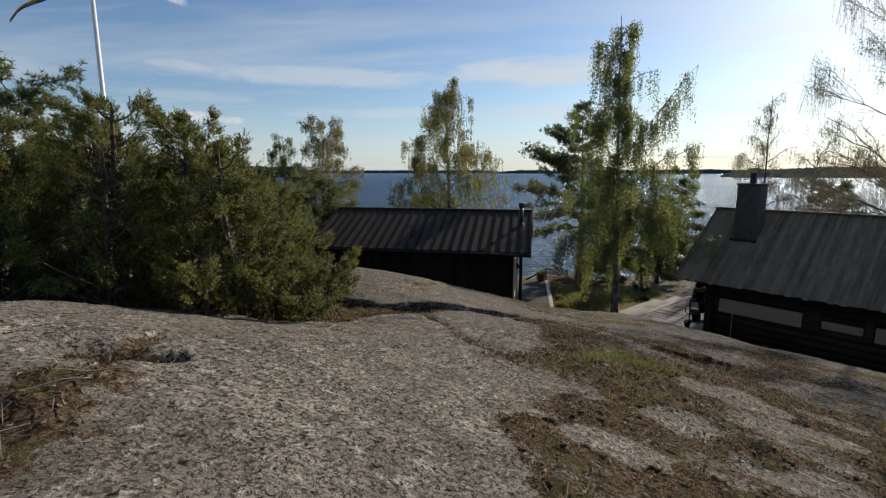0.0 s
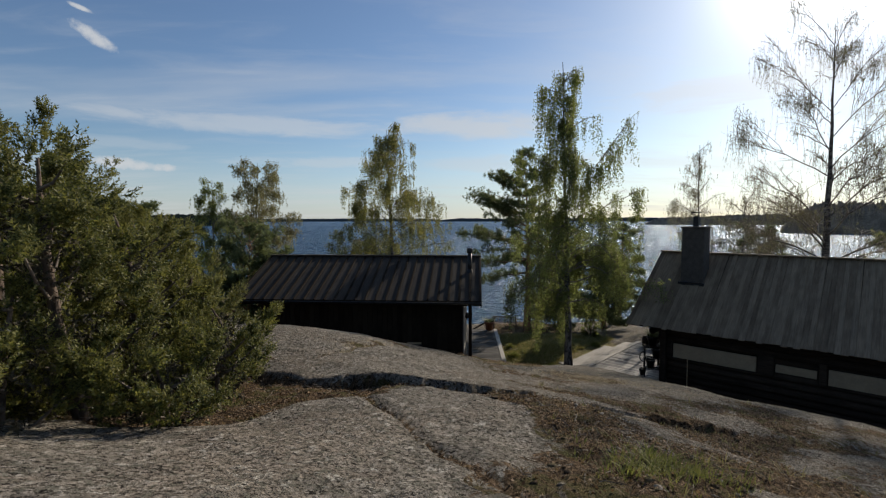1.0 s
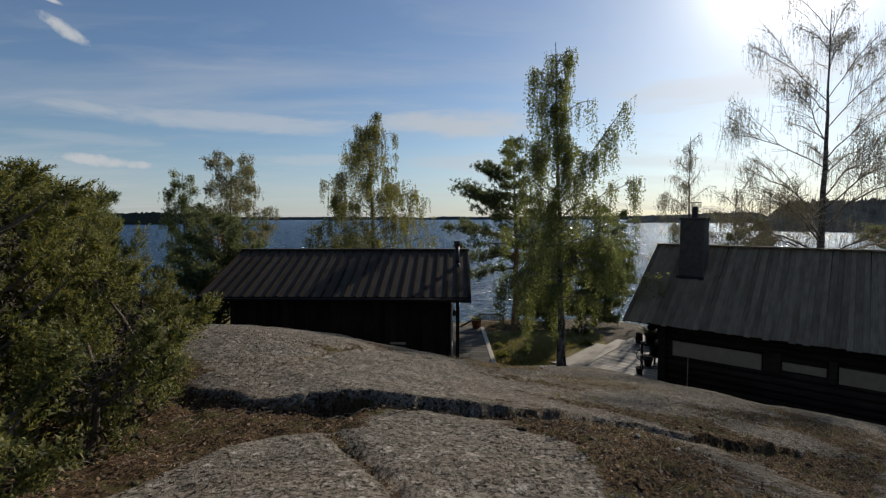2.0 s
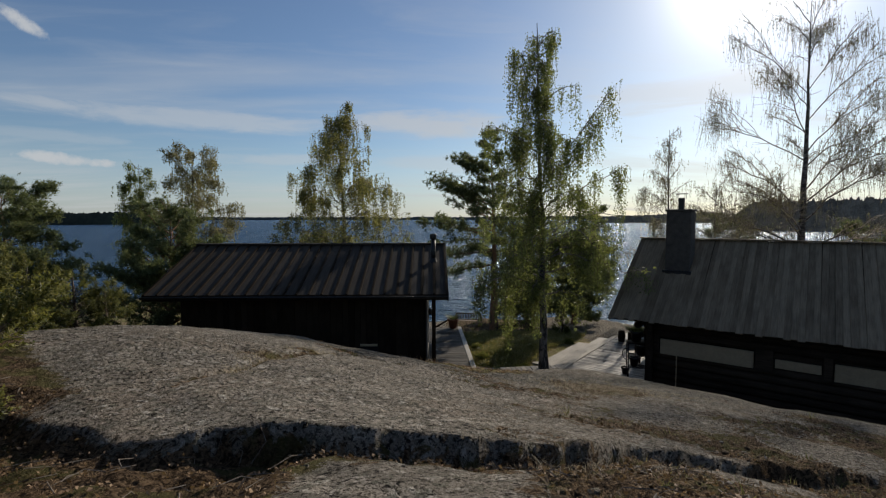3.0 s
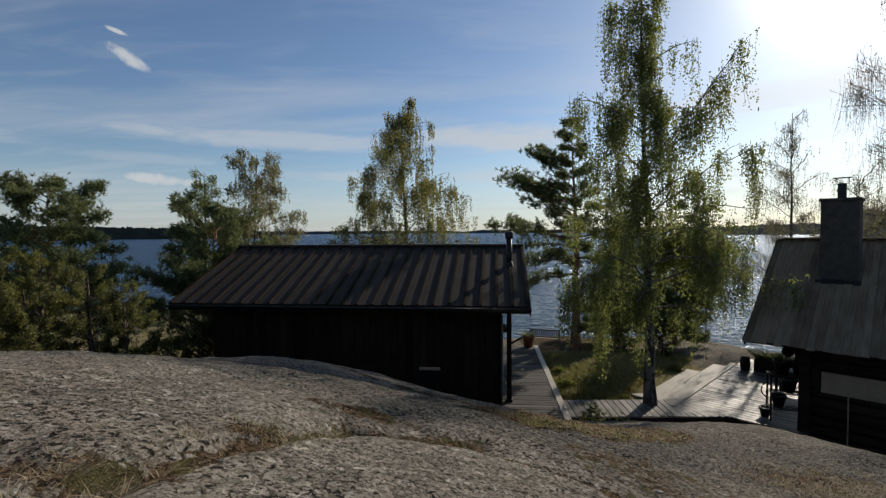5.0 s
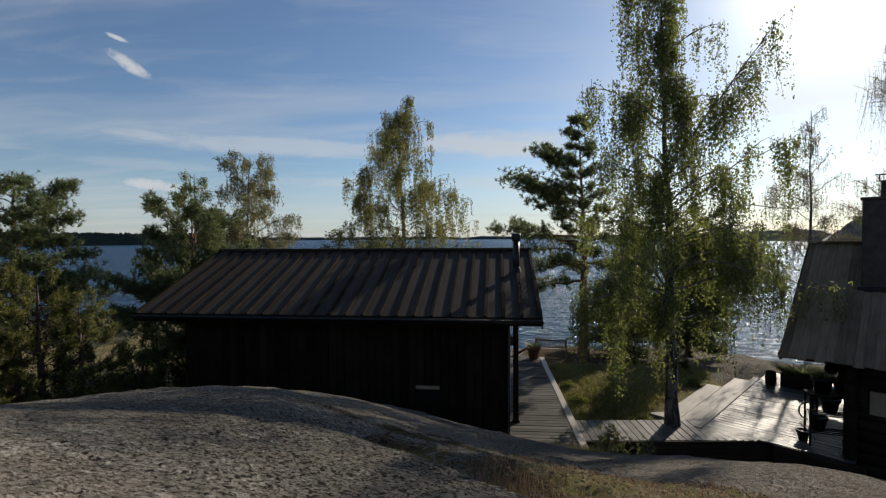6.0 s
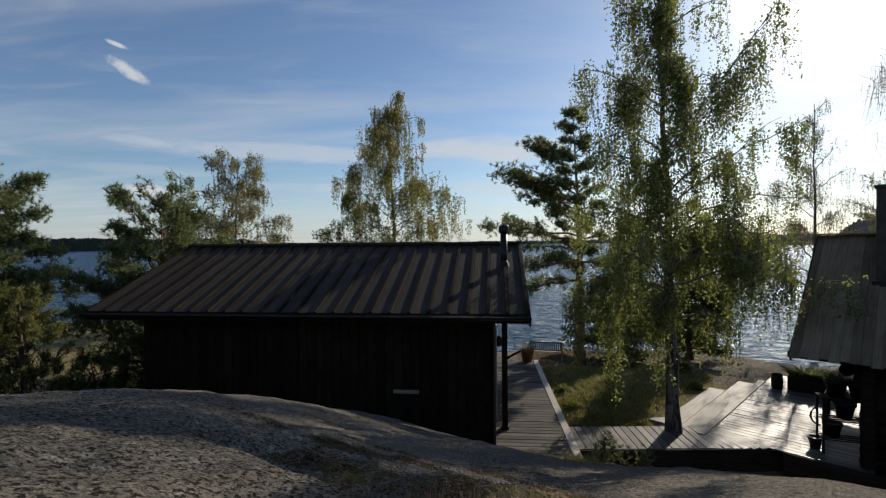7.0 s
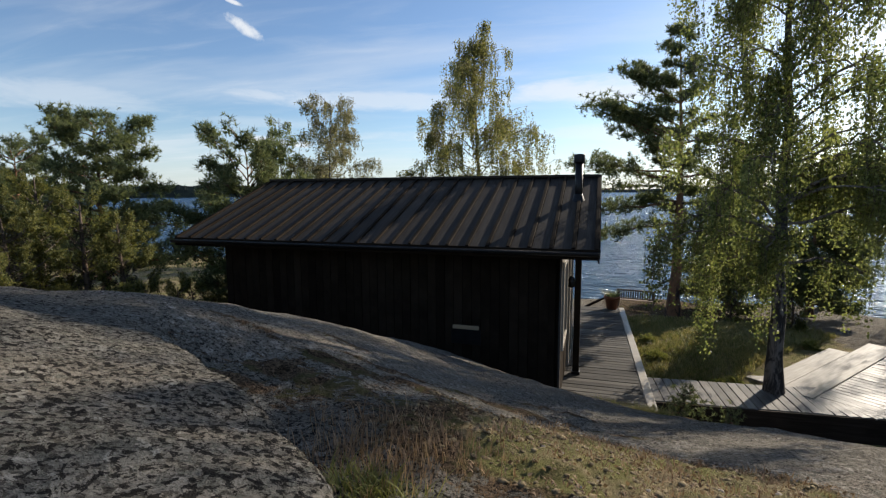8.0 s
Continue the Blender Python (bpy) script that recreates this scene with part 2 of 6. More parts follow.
def rock_material():
    m, nt, bsdf = material("lichened granite and soil")
    p = coords(nt, kind="Position")
    att = nt.nodes.new("ShaderNodeAttribute")
    att.attribute_name = "soil"
    soil = att.outputs["Fac"]
    att2 = nt.nodes.new("ShaderNodeAttribute")
    att2.attribute_name = "lawn"
    lawn = att2.outputs["Fac"]
    att3 = nt.nodes.new("ShaderNodeAttribute")
    att3.attribute_name = "crust"
    crust_fac = att3.outputs["Fac"]
    n_big = noisen(nt, p, 0.55, 4.0, 0.55, 0.3)
    n_mid = noisen(nt, p, 2.6, 7.0, 0.66, 0.4)
    n_grain = noisen(nt, p, 210.0, 3.0, 0.65)
    # grey granite, here and there browner, with a fine crystalline grain
    stone = mixc(nt, ramp(nt, n_mid, 0.34, 0.66), (0.235, 0.205, 0.168), (0.375, 0.330, 0.270))
    stone = mixc(nt, mathn(nt, "MULTIPLY", ramp(nt, noisen(nt, p, 1.3, 5.0, 0.6, 0.5), 0.48, 0.62), 0.55), stone, (0.285, 0.225, 0.170))
    stone = mixc(nt, mathn(nt, "MULTIPLY", ramp(nt, n_grain, 0.44, 0.62), 0.45), stone, (0.105, 0.092, 0.078))
    # thin flakes of weathered stone and crusty lichen, one over the other
    flake = noisen(nt, p, 15.0, 7.0, 0.72, 0.6)
    terrace = mathn(nt, "ADD", ramp(nt, flake, 0.43, 0.445), mathn(nt, "ADD", ramp(nt, flake, 0.50, 0.515), ramp(nt, flake, 0.565, 0.58)))
    pale = ramp(nt, flake, 0.545, 0.575)
    stone = mixc(nt, mathn(nt, "MULTIPLY", pale, 0.62), stone, (0.49, 0.455, 0.39))
    stone = mixc(nt, mathn(nt, "MULTIPLY", ramp(nt, noisen(nt, vmath(nt, "ADD", p, (1.7, 9.2, 3.4)), 34.0, 6.0, 0.74, 0.7), 0.53, 0.56), 0.60), stone, (0.135, 0.118, 0.092))
    crusts = ramp(nt, noisen(nt, p, 21.0, 7.0, 0.72, 0.8), 0.535, 0.565)
    stone = mixc(nt, mathn(nt, "MULTIPLY", crusts, 0.68), stone, (0.135, 0.132, 0.102))
    # old grey crust on the far slab, also carrying the birch's dappled shade
    stone = mixc(nt, mathn(nt, "MULTIPLY", crust_fac, 0.45), stone, (0.095, 0.097, 0.084))
    # small pits everywhere, their inner shade painted dark, and black crusts that gather in patches
    pit_n = noisen(nt, vmath(nt, "ADD", p, (7.3, 2.1, 0.4)), 62.0, 3.0, 0.6, 0.5)
    pit = ramp(nt, pit_n, 0.553, 0.582)
    stone = mixc(nt, mathn(nt, "MULTIPLY", pit, 0.80), stone, (0.052, 0.045, 0.037))
    dens = mathn(nt, "SUBTRACT", ramp(nt, n_big, 0.40, 0.60, 0.625, 0.568), mathn(nt, "MULTIPLY", crust_fac, 0.034))
    spots = noisen(nt, p, 44.0, 5.0, 0.60, 0.5)
    black = ramp(nt, mathn(nt, "SUBTRACT", spots, dens), 0.0, 0.016)
    stone = mixc(nt, mathn(nt, "MULTIPLY", black, 0.95), stone, (0.020, 0.018, 0.016))
    # soil, needles and moss
    litter = noisen(nt, p, 38.0, 5.0, 0.75, 1.2)
    earth = mixc(nt, ramp(nt, litter, 0.38, 0.64), (0.026, 0.018, 0.012), (0.23, 0.158, 0.098))
    earth = mixc(nt, mathn(nt, "MULTIPLY", ramp(nt, noisen(nt, p, 4.5, 4.0, 0.6, 0.7), 0.5, 0.62), 0.75), earth, (0.105, 0.10, 0.04))
    edge = mathn(nt, "ADD", soil, mathn(nt, "MULTIPLY", mathn(nt, "SUBTRACT", noisen(nt, p, 8.5, 8.0, 0.78, 0.9), 0.5), 2.4))
    ground_col = mixc(nt, ramp(nt, edge, 0.48, 0.55), stone, earth)
    turf = mixc(nt, ramp(nt, noisen(nt, p, 2.2, 5.0, 0.65, 0.4), 0.38, 0.62), (0.30, 0.235, 0.14), (0.19, 0.18, 0.07))
    ground_col = mixc(nt, ramp(nt, mathn(nt, "ADD", lawn, mathn(nt, "MULTIPLY", mathn(nt, "SUBTRACT", n_mid, 0.5), 0.9)), 0.4, 0.6), ground_col, turf)
    link(nt, ground_col, bsdf.inputs["Base Color"])
    bsdf.inputs["Roughness"].default_value = 1.0
    bsdf.inputs["Specular IOR Level"].default_value = 0.04
    h = mathn(nt, "ADD", mathn(nt, "MULTIPLY", terrace, 0.16), mathn(nt, "MULTIPLY", crusts, 0.12))
    h = mathn(nt, "ADD", h, mathn(nt, "MULTIPLY", black, 0.16))
    h = mathn(nt, "SUBTRACT", h, mathn(nt, "MULTIPLY", pit, 0.40))
    h = mathn(nt, "ADD", h, mathn(nt, "MULTIPLY", n_grain, 0.12))
    h = mathn(nt, "ADD", h, mathn(nt, "MULTIPLY", flake, 0.5))
    h = mathn(nt, "ADD", h, mathn(nt, "MULTIPLY", litter, mathn(nt, "MULTIPLY", soil, 1.3)))
    bump(nt, bsdf, h, 0.9, 0.032)
    return m


def water_material():
    m, nt, bsdf = material("rippled lake water")
    p = coords(nt, kind="Position")
    a = noisen(nt, vmath(nt, "MULTIPLY", p, (0.8, 1.5, 1.0)), 1.1, 5.0, 0.6, 0.4)
    b = noisen(nt, vmath(nt, "MULTIPLY", p, (0.10, 0.22, 1.0)), 0.9, 3.0, 0.5)
    # choppy water: a dark blue body, and mirror-like facets that hide one another towards the horizon
    bmp = nt.nodes.new("ShaderNodeBump")
    bmp.inputs["Strength"].default_value, bmp.inputs["Distance"].default_value = 1.0, 0.9
    link(nt, mathn(nt, "ADD", a, mathn(nt, "MULTIPLY", b, 1.6)), bmp.inputs["Height"])
    body = nt.nodes.new("ShaderNodeBsdfDiffuse")
    body.inputs["Color"].default_value = (0.018, 0.052, 0.105, 1)
    gloss = nt.nodes.new("ShaderNodeBsdfGlossy")
    gloss.inputs["Color"].default_value = (0.80, 0.90, 1.0, 1)
    gloss.inputs["Roughness"].default_value = 0.20
    fres = nt.nodes.new("ShaderNodeFresnel")
    fres.inputs["IOR"].default_value = 1.33
    for n in (body, gloss, fres):
        link(nt, bmp.outputs[0], n.inputs["Normal"])
    mx = nt.nodes.new("ShaderNodeMixShader")
    link(nt, mathn(nt, "MULTIPLY", fres.outputs[0], 0.70), mx.inputs[0])
    link(nt, body.outputs[0], mx.inputs[1])
    link(nt, gloss.outputs[0], mx.inputs[2])
    link(nt, mx.outputs[0], nt.nodes["Material Output"].inputs["Surface"])
    return m


M_ROCK = rock_material()
M_WATER = water_material()
M_TAR = wood("black-tarred boards", (0.013, 0.009, 0.006), (0.032, 0.023, 0.0155), 0.9, (2, 2, 2), gloss=0.06)
M_TARROOF = wood("dark weathered roof boards", (0.022, 0.017, 0.0125), (0.056, 0.044, 0.032), 0.75, (30, 1.6, 30), 0.25, gloss=0.2)
M_GREYROOF = wood("silver-grey roof boards", (0.115, 0.084, 0.056), (0.30, 0.228, 0.152), 0.9, (30, 1.6, 30), 0.24, gloss=0.06)
M_DECK = wood("silver-grey decking", (0.060, 0.054, 0.047), (0.19, 0.172, 0.15), 0.5, (1.6, 30, 30), 0.9, gloss=0.3)
# darker than the decking: tree shade over the walkway is put into this colour
M_WALK = wood("grey walkway boards toned for shade", (0.050, 0.046, 0.041), (0.125, 0.115, 0.102), 0.75, (1.6, 30, 30), 0.4, gloss=0.15)
M_PALE = wood("pale weathered planks", (0.24, 0.215, 0.18), (0.46, 0.42, 0.36), 0.5, (1.6, 30, 30))
M_LOG = wood("dark brown logs", (0.017, 0.012, 0.0085), (0.060, 0.043, 0.030), 0.85, (1.4, 18, 18), gloss=0.08)
M_PANEL = plain("grey-beige panel", (0.32, 0.235, 0.142), 0.7, 0, 0.18, 3.0)
M_WHITE = plain("white painted wood", (0.74, 0.73, 0.70), 0.5, 0, 0.08, 5.0)
M_BLACKMETAL = plain("black painted metal", (0.018, 0.018, 0.019), 0.42, 0.6, 0.3, 9.0)
M_BRICK = plain("sooty dark chimney render", (0.062, 0.052, 0.043), 0.9, 0, 0.35, 8.0, 0.5)
M_TERRA = plain("terracotta", (0.27, 0.105, 0.055), 0.8, 0, 0.25, 7.0)
M_TEAK = wood("grey-brown bench wood", (0.16, 0.11, 0.075), (0.33, 0.25, 0.18), 0.6, (2, 25, 25))
M_BIRCHBARK = bark("grey-white birch bark", (0.19, 0.172, 0.15), (0.04, 0.035, 0.03), 5.0, 0.52, (1, 1, 3.0))
M_BIRCHLOW = bark("cracked dark birch bark", (0.17, 0.15, 0.13), (0.030, 0.025, 0.021), 9.0, 0.5, (1, 1, 0.4))
M_PINEBARK = bark("red-brown pine bark", (0.26, 0.135, 0.075), (0.06, 0.042, 0.032), 7.0, 0.45)
M_TWIG = bark("brown twigs", (0.12, 0.085, 0.062), (0.045, 0.032, 0.026), 20.0, 0.45)
M_PALETWIG = bark("grey dead twigs", (0.20, 0.165, 0.13), (0.085, 0.068, 0.053), 20.0, 0.4)
M_BIRCHLEAF = leafy("birch leaves", (0.068, 0.090, 0.032), (0.21, 0.225, 0.088), 0.42, 0.54, 1.75)
M_BIRCHYELLOW = leafy("yellowing birch leaves", (0.095, 0.105, 0.040), (0.29, 0.265, 0.105), 0.42, 0.5, 1.4)
M_BIRCHTHIN = leafy("dry brownish birch leaves", (0.12, 0.118, 0.066), (0.29, 0.26, 0.155), 0.5, 0.5, 1.3)
M_PINE = leafy("pine needles", (0.058, 0.078, 0.040), (0.19, 0.210, 0.104), 0.5, 0.40, 1.5)
M_JUNIPER = leafy("juniper needles", (0.040, 0.054, 0.019), (0.215, 0.205, 0.067), 0.5, 0.43, 1.45)
M_GRASS = leafy("dry and green grass", (0.13, 0.155, 0.045), (0.40, 0.33, 0.16), 0.6, 0.4)
M_HEATH = leafy("rusty heather stalks", (0.18, 0.10, 0.060), (0.42, 0.29, 0.19), 0.7, 0.3)
M_MOSS = plain("dark cushion moss and lichen", (0.075, 0.070, 0.032), 0.95, 0, 0.6, 18.0, 0.9)
M_DRYLEAF = leafy("fallen brown leaves", (0.075, 0.045, 0.028), (0.34, 0.23, 0.14), 0.7, 0.2)
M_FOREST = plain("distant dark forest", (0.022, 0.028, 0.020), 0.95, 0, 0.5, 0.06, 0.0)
# the blue-grey haze of distance is mixed into this colour
M_FARFOREST = plain("far forest with haze in its colour", (0.040, 0.050, 0.058), 0.95, 0, 0.3, 0.02, 0.0)
# brown of the woods, lightened to carry the sunny haze before them
M_HEADLAND = plain("autumn-brown wooded headland lightened for haze", (0.19, 0.155, 0.118), 0.95, 0, 0.5, 0.25, 0.0)
M_CLOTH = plain("yellow and blue pennant cloth", (0.45, 0.33, 0.06), 0.8)
M_BLUECLOTH = plain("blue pennant cloth", (0.03, 0.10, 0.33), 0.8)
M_GREEN = leafy("fresh grass", (0.10, 0.12, 0.035), (0.25, 0.245, 0.085), 0.6, 0.4)
M_RUSTMOSS = plain("rusty moss", (0.17, 0.125, 0.062), 0.95, 0, 0.65, 18.0, 0.9)
M_STONE = plain("grey stone", (0.27, 0.23, 0.18), 0.9, 0, 0.4, 25.0, 0.6)
M_DARKHEATH = leafy("dark moss and crowberry", (0.065, 0.050, 0.028), (0.26, 0.185, 0.105), 0.8, 0.2)


def clod_material():
    m, nt, bsdf = material("crumbling moss and lichen clods")
    r = rand_isle(nt)
    p = coords(nt, kind="Position")
    n = noisen(nt, p, 60.0, 4.0, 0.7)
    col = mixc(nt, ramp(nt, r, 0.1, 0.9), (0.085, 0.060, 0.038), (0.19, 0.150, 0.080))
    col = mixc(nt, ramp(nt, r, 0.86, 0.9), col, (0.24, 0.21, 0.165))
    col = mixc(nt, mathn(nt, "MULTIPLY", ramp(nt, n, 0.4, 0.65), 0.6), col, (0.035, 0.027, 0.018))
    link(nt, col, bsdf.inputs["Base Color"])
    bsdf.inputs["Roughness"].default_value = 0.95
    bsdf.inputs["Specular IOR Level"].default_value = 0.1
    bump(nt, bsdf, n, 1.0, 0.03)
    return m


M_CLOD = clod_material()

# ---- mesh helpers ----
rng = np.random.default_rng(7)


def mesh_of(name, verts, faces, mats, smooth=False):
    """faces: an array (n, 3) or (n, 4)."""
    me = bpy.data.meshes.new(name)
    verts, faces = np.asarray(verts, np.float32), np.asarray(faces, np.int32)
    k = faces.shape[1]
    me.vertices.add(len(verts))
    me.vertices.foreach_set("co", verts.ravel())
    me.loops.add(faces.size)
    me.loops.foreach_set("vertex_index", faces.ravel())
    me.polygons.add(len(faces))
    me.polygons.foreach_set("loop_start", np.arange(0, faces.size, k, dtype=np.int32))
    me.polygons.foreach_set("use_smooth", np.full(len(faces), smooth))
    me.materials.append(mats)
    me.update(calc_edges=True)
    return me


def part(name, data, parent, label="", m=None):
    """One mesh object under a thing or under a part."""
    ob = new(name, data)
    ob.parent = parent
    if m is not None:
        ob.matrix_basis = m
    return tagged(ob, label)


def thing(name, label, category, m=None, group="", kind=""):
    ob = new(name)
    ob.empty_display_size = 0.2
    if m is not None:
        ob.matrix_basis = m
    return tagged(ob, label, category, group, kind)


BOXF = ((0, 3, 2, 1), (4, 5, 6, 7), (0, 1, 5, 4), (1, 2, 6, 5), (2, 3, 7, 6), (3, 0, 4, 7))


def bm_box(bm, x0, x1, y0, y1, z0, z1, m=None):
    co = [(x0, y0, z0), (x1, y0, z0), (x1, y1, z0), (x0, y1, z0), (x0, y0, z1), (x1, y0, z1), (x1, y1, z1), (x0, y1, z1)]
    vs = [bm.verts.new(m @ Vector(c) if m else c) for c in co]
    return [bm.faces.new([vs[i] for i in f]) for f in BOXF]


def bm_mesh(name, bm, mats, bevel=0.0, smooth=False):
    if bevel:
        bmesh.ops.bevel(bm, geom=list(bm.edges), offset=bevel, segments=1, affect="EDGES", profile=0.6)
    bmesh.ops.recalc_face_normals(bm, faces=bm.faces)
    me = bpy.data.meshes.new(name)
    bm.to_mesh(me)
    bm.free()
    me.materials.append(mats)
    if smooth:
        me.polygons.foreach_set("use_smooth", np.full(len(me.polygons), True))
    return me


def box(name, x0, x1, y0, y1, z0, z1, mats, bevel=0.006):
    bm = bmesh.new()
    bm_box(bm, x0, x1, y0, y1, z0, z1)
    return bm_mesh(name, bm, mats, bevel)


def lathe(name, prof, mats, seg=20, smooth=True):
    """prof: (radius, z) from the bottom up, closed by the axis where a radius is 0."""
    a = np.linspace(0, 2 * np.pi, seg, endpoint=False)
    v = np.array([(r * math.cos(t), r * math.sin(t), z) for r, z in prof for t in a])
    f = [(i * seg + j, i * seg + (j + 1) % seg, (i + 1) * seg + (j + 1) % seg, (i + 1) * seg + j) for i in range(len(prof) - 1) for j in range(seg)]
    return mesh_of(name, v, f, mats, smooth)


def tube(points, radii, sides=6):
    """Vertices and quads of a tube along a polyline."""
    p = np.asarray(points, float)
    r = np.asarray(radii, float)
    t = np.gradient(p, axis=0)
    t /= np.linalg.norm(t, axis=1)[:, None] + 1e-9
    ref = np.where(np.abs(t[:, 2:3]) > 0.9, np.array([[1.0, 0, 0]]), np.array([[0, 0, 1.0]]))
    u = np.cross(t, ref)
    u /= np.linalg.norm(u, axis=1)[:, None] + 1e-9
    w = np.cross(t, u)
    a = np.linspace(0, 2 * np.pi, sides, endpoint=False)
    v = p[:, None] + r[:, None, None] * (np.cos(a)[None, :, None] * u[:, None] + np.sin(a)[None, :, None] * w[:, None])
    n = len(p)
    i, j = np.meshgrid(np.arange(n - 1), np.arange(sides), indexing="ij")
    f = np.stack([i * sides + j, i * sides + (j + 1) % sides, (i + 1) * sides + (j + 1) % sides, (i + 1) * sides + j], -1).reshape(-1, 4)
    return v.reshape(-1, 3), f


def joined(pieces):
    vs, fs, n = [], [], 0
    for v, f in pieces:
        vs.append(np.asarray(v))
        fs.append(np.asarray(f) + n)
        n += len(v)
    return np.concatenate(vs), np.concatenate(fs)


def tubes_mesh(name, items, mats, sides=6):
    return mesh_of(name, *joined([tube(p, r, sides) for p, r in items]), mats, True)


def stamped(template, faces, origins, axes, size, spin=None):
    """Copies of a small template (its z along axes) joined into one set of vertices and faces."""
    n = len(origins)
    z = axes / (np.linalg.norm(axes, axis=1)[:, None] + 1e-9)
    ref = rng.normal(size=(n, 3))
    x = np.cross(z, ref)
    x /= np.linalg.norm(x, axis=1)[:, None] + 1e-9
    y = np.cross(z, x)
    s = np.broadcast_to(np.asarray(size, float), (n,))[:, None, None]
    t = np.asarray(template)[None]
    v = origins[:, None] + s * (t[..., 0:1] * x[:, None] + t[..., 1:2] * y[:, None] + t[..., 2:3] * z[:, None])
    f = np.asarray(faces)[None] + (np.arange(n) * len(template))[:, None, None]
    return v.reshape(-1, 3), f.reshape(-1, np.asarray(faces).shape[1])


def lattice_noise(x, y, seed=0):
    """Smooth random values on a unit lattice, between -1 and 1."""
    xi, yi = np.floor(x).astype(np.int64), np.floor(y).astype(np.int64)
    u, v = x - xi, y - yi
    u, v = u * u * (3 - 2 * u), v * v * (3 - 2 * v)

    def h(a, b):
        k = (a * 374761393 + b * 668265263 + seed * 974711) & 0x7FFFFFFF
        k = ((k ^ (k >> 13)) * 1274126177) & 0x7FFFFFFF
        return ((k ^ (k >> 16)) & 0xFFFF) / 32767.5 - 1
    return (h(xi, yi) * (1 - u) + h(xi + 1, yi) * u) * (1 - v) + (h(xi, yi + 1) * (1 - u) + h(xi + 1, yi + 1) * u) * v


def layered(x, y, size, octaves=4, seed=0):
    s, a = 0, 1.0
    for k in range(octaves):
        s = s + a * lattice_noise(x / size * 2 ** k + 13.7 * k, y / size * 2 ** k + 5.1 * k, seed + k)
        a *= 0.5
    return s


def step(v, lo, hi):
    t = np.clip((v - lo) / (hi - lo), 0, 1)
    return t * t * (3 - 2 * t)


# ---- the lie of the land ----
# broad swells of the rock: weights of round humps 2 m wide, two metres apart, on a tilted plane
PLANE = (3.338, -0.094, -0.242)
SWELL = (
    (-0.39, -0.07, 0.86, -0.94, 1.39, -0.48, 1.25, -0.43, 0.53),
    (-0.04, 1.3, -2.66, 3.8, -2.85, 2.53, -2.22, 1.78, -0.65),
    (0.95, -2.79, 5.97, -6.14, 5.88, -3.58, 3.95, -2.2, 1.92),
    (-0.82, 3.59, -4.46, 4.79, -3.14, 2.69, -1.39, 1.89, -0.59),
    (1.06, -2.26, 2.99, -1.17, 0.78, 0.57, -0.58, -0.15, 0.65),
    (-0.23, 1.07, -0.33, -0.76, 1.89, -2.01, 3.27, -0.67, 0.36),
    (0.16, -0.26, -0.11, 1.72, -1.78, 2.92, -3.05, 1.63, -0.17),
    (-0.2, 0.31, 0.24, -0.87, 1.47, -1.37, 2.37, -0.91, 0.47),
    (-0.05, -0.01, -0.11, 0.58, -0.43, 0.74, -0.72, 0.54, -0.01),
)


DECK_Z = 0.57
ALONG = Vector((math.cos(radians(-6.1)), math.sin(radians(-6.1)), 0))       # the shed's long way
C45 = math.sqrt(0.5)


def swell(x, y):
    z = PLANE[0] + PLANE[1] * x + PLANE[2] * y
    for i, row in enumerate(SWELL):
        for j, w in enumerate(row):
            z = z + w * np.exp(-((x + 6 - 2 * i) ** 2 + (y + 2 - 2 * j) ** 2) / 8.0)
    return z


def ledge_y(x):
    return 4.40 + 0.60 / (1 + np.exp(-(x - 1.45) / 0.16)) + 0.55 * np.maximum(0, -0.5 - x) + 0.12 * np.maximum(0, x - 2.2) \
        + 0.035 * lattice_noise(x * 5, x * 0, 3) + 0.02 * lattice_noise(x * 17, x * 0, 4)


def to_line(x, y, x0, y0, x1, y1):
    """Distance from a segment, and the side (positive: to the right of its way)."""
    dx, dy = x1 - x0, y1 - y0
    t = np.clip(((x - x0) * dx + (y - y0) * dy) / (dx * dx + dy * dy), 0, 1)
    px, py = x - x0 - t * dx, y - y0 - t * dy
    return np.hypot(px, py), (x - x0) * dy - (y - y0) * dx


CRACKS = ((-0.05, 3.62, 0.78, 2.15, 0.032, 0.035), (-0.62, 5.0, -0.36, 5.85, 0.03, 0.03), (-0.36, 5.85, 0.06, 6.98, 0.045, 0.04),
          (0.06, 6.98, 0.5, 7.2, 0.09, 0.05), (0.42, 7.16, 1.05, 6.85, 0.03, 0.025), (1.05, 6.85, 2.3, 6.35, 0.03, 0.02))


def shore_y(x):
    return 27.2 + 7.5 * step(-x, -1, 11) - 3.2 * step(x, 8, 15) + 1.2 * layered(x, x * 0, 6.0, 3, 9)


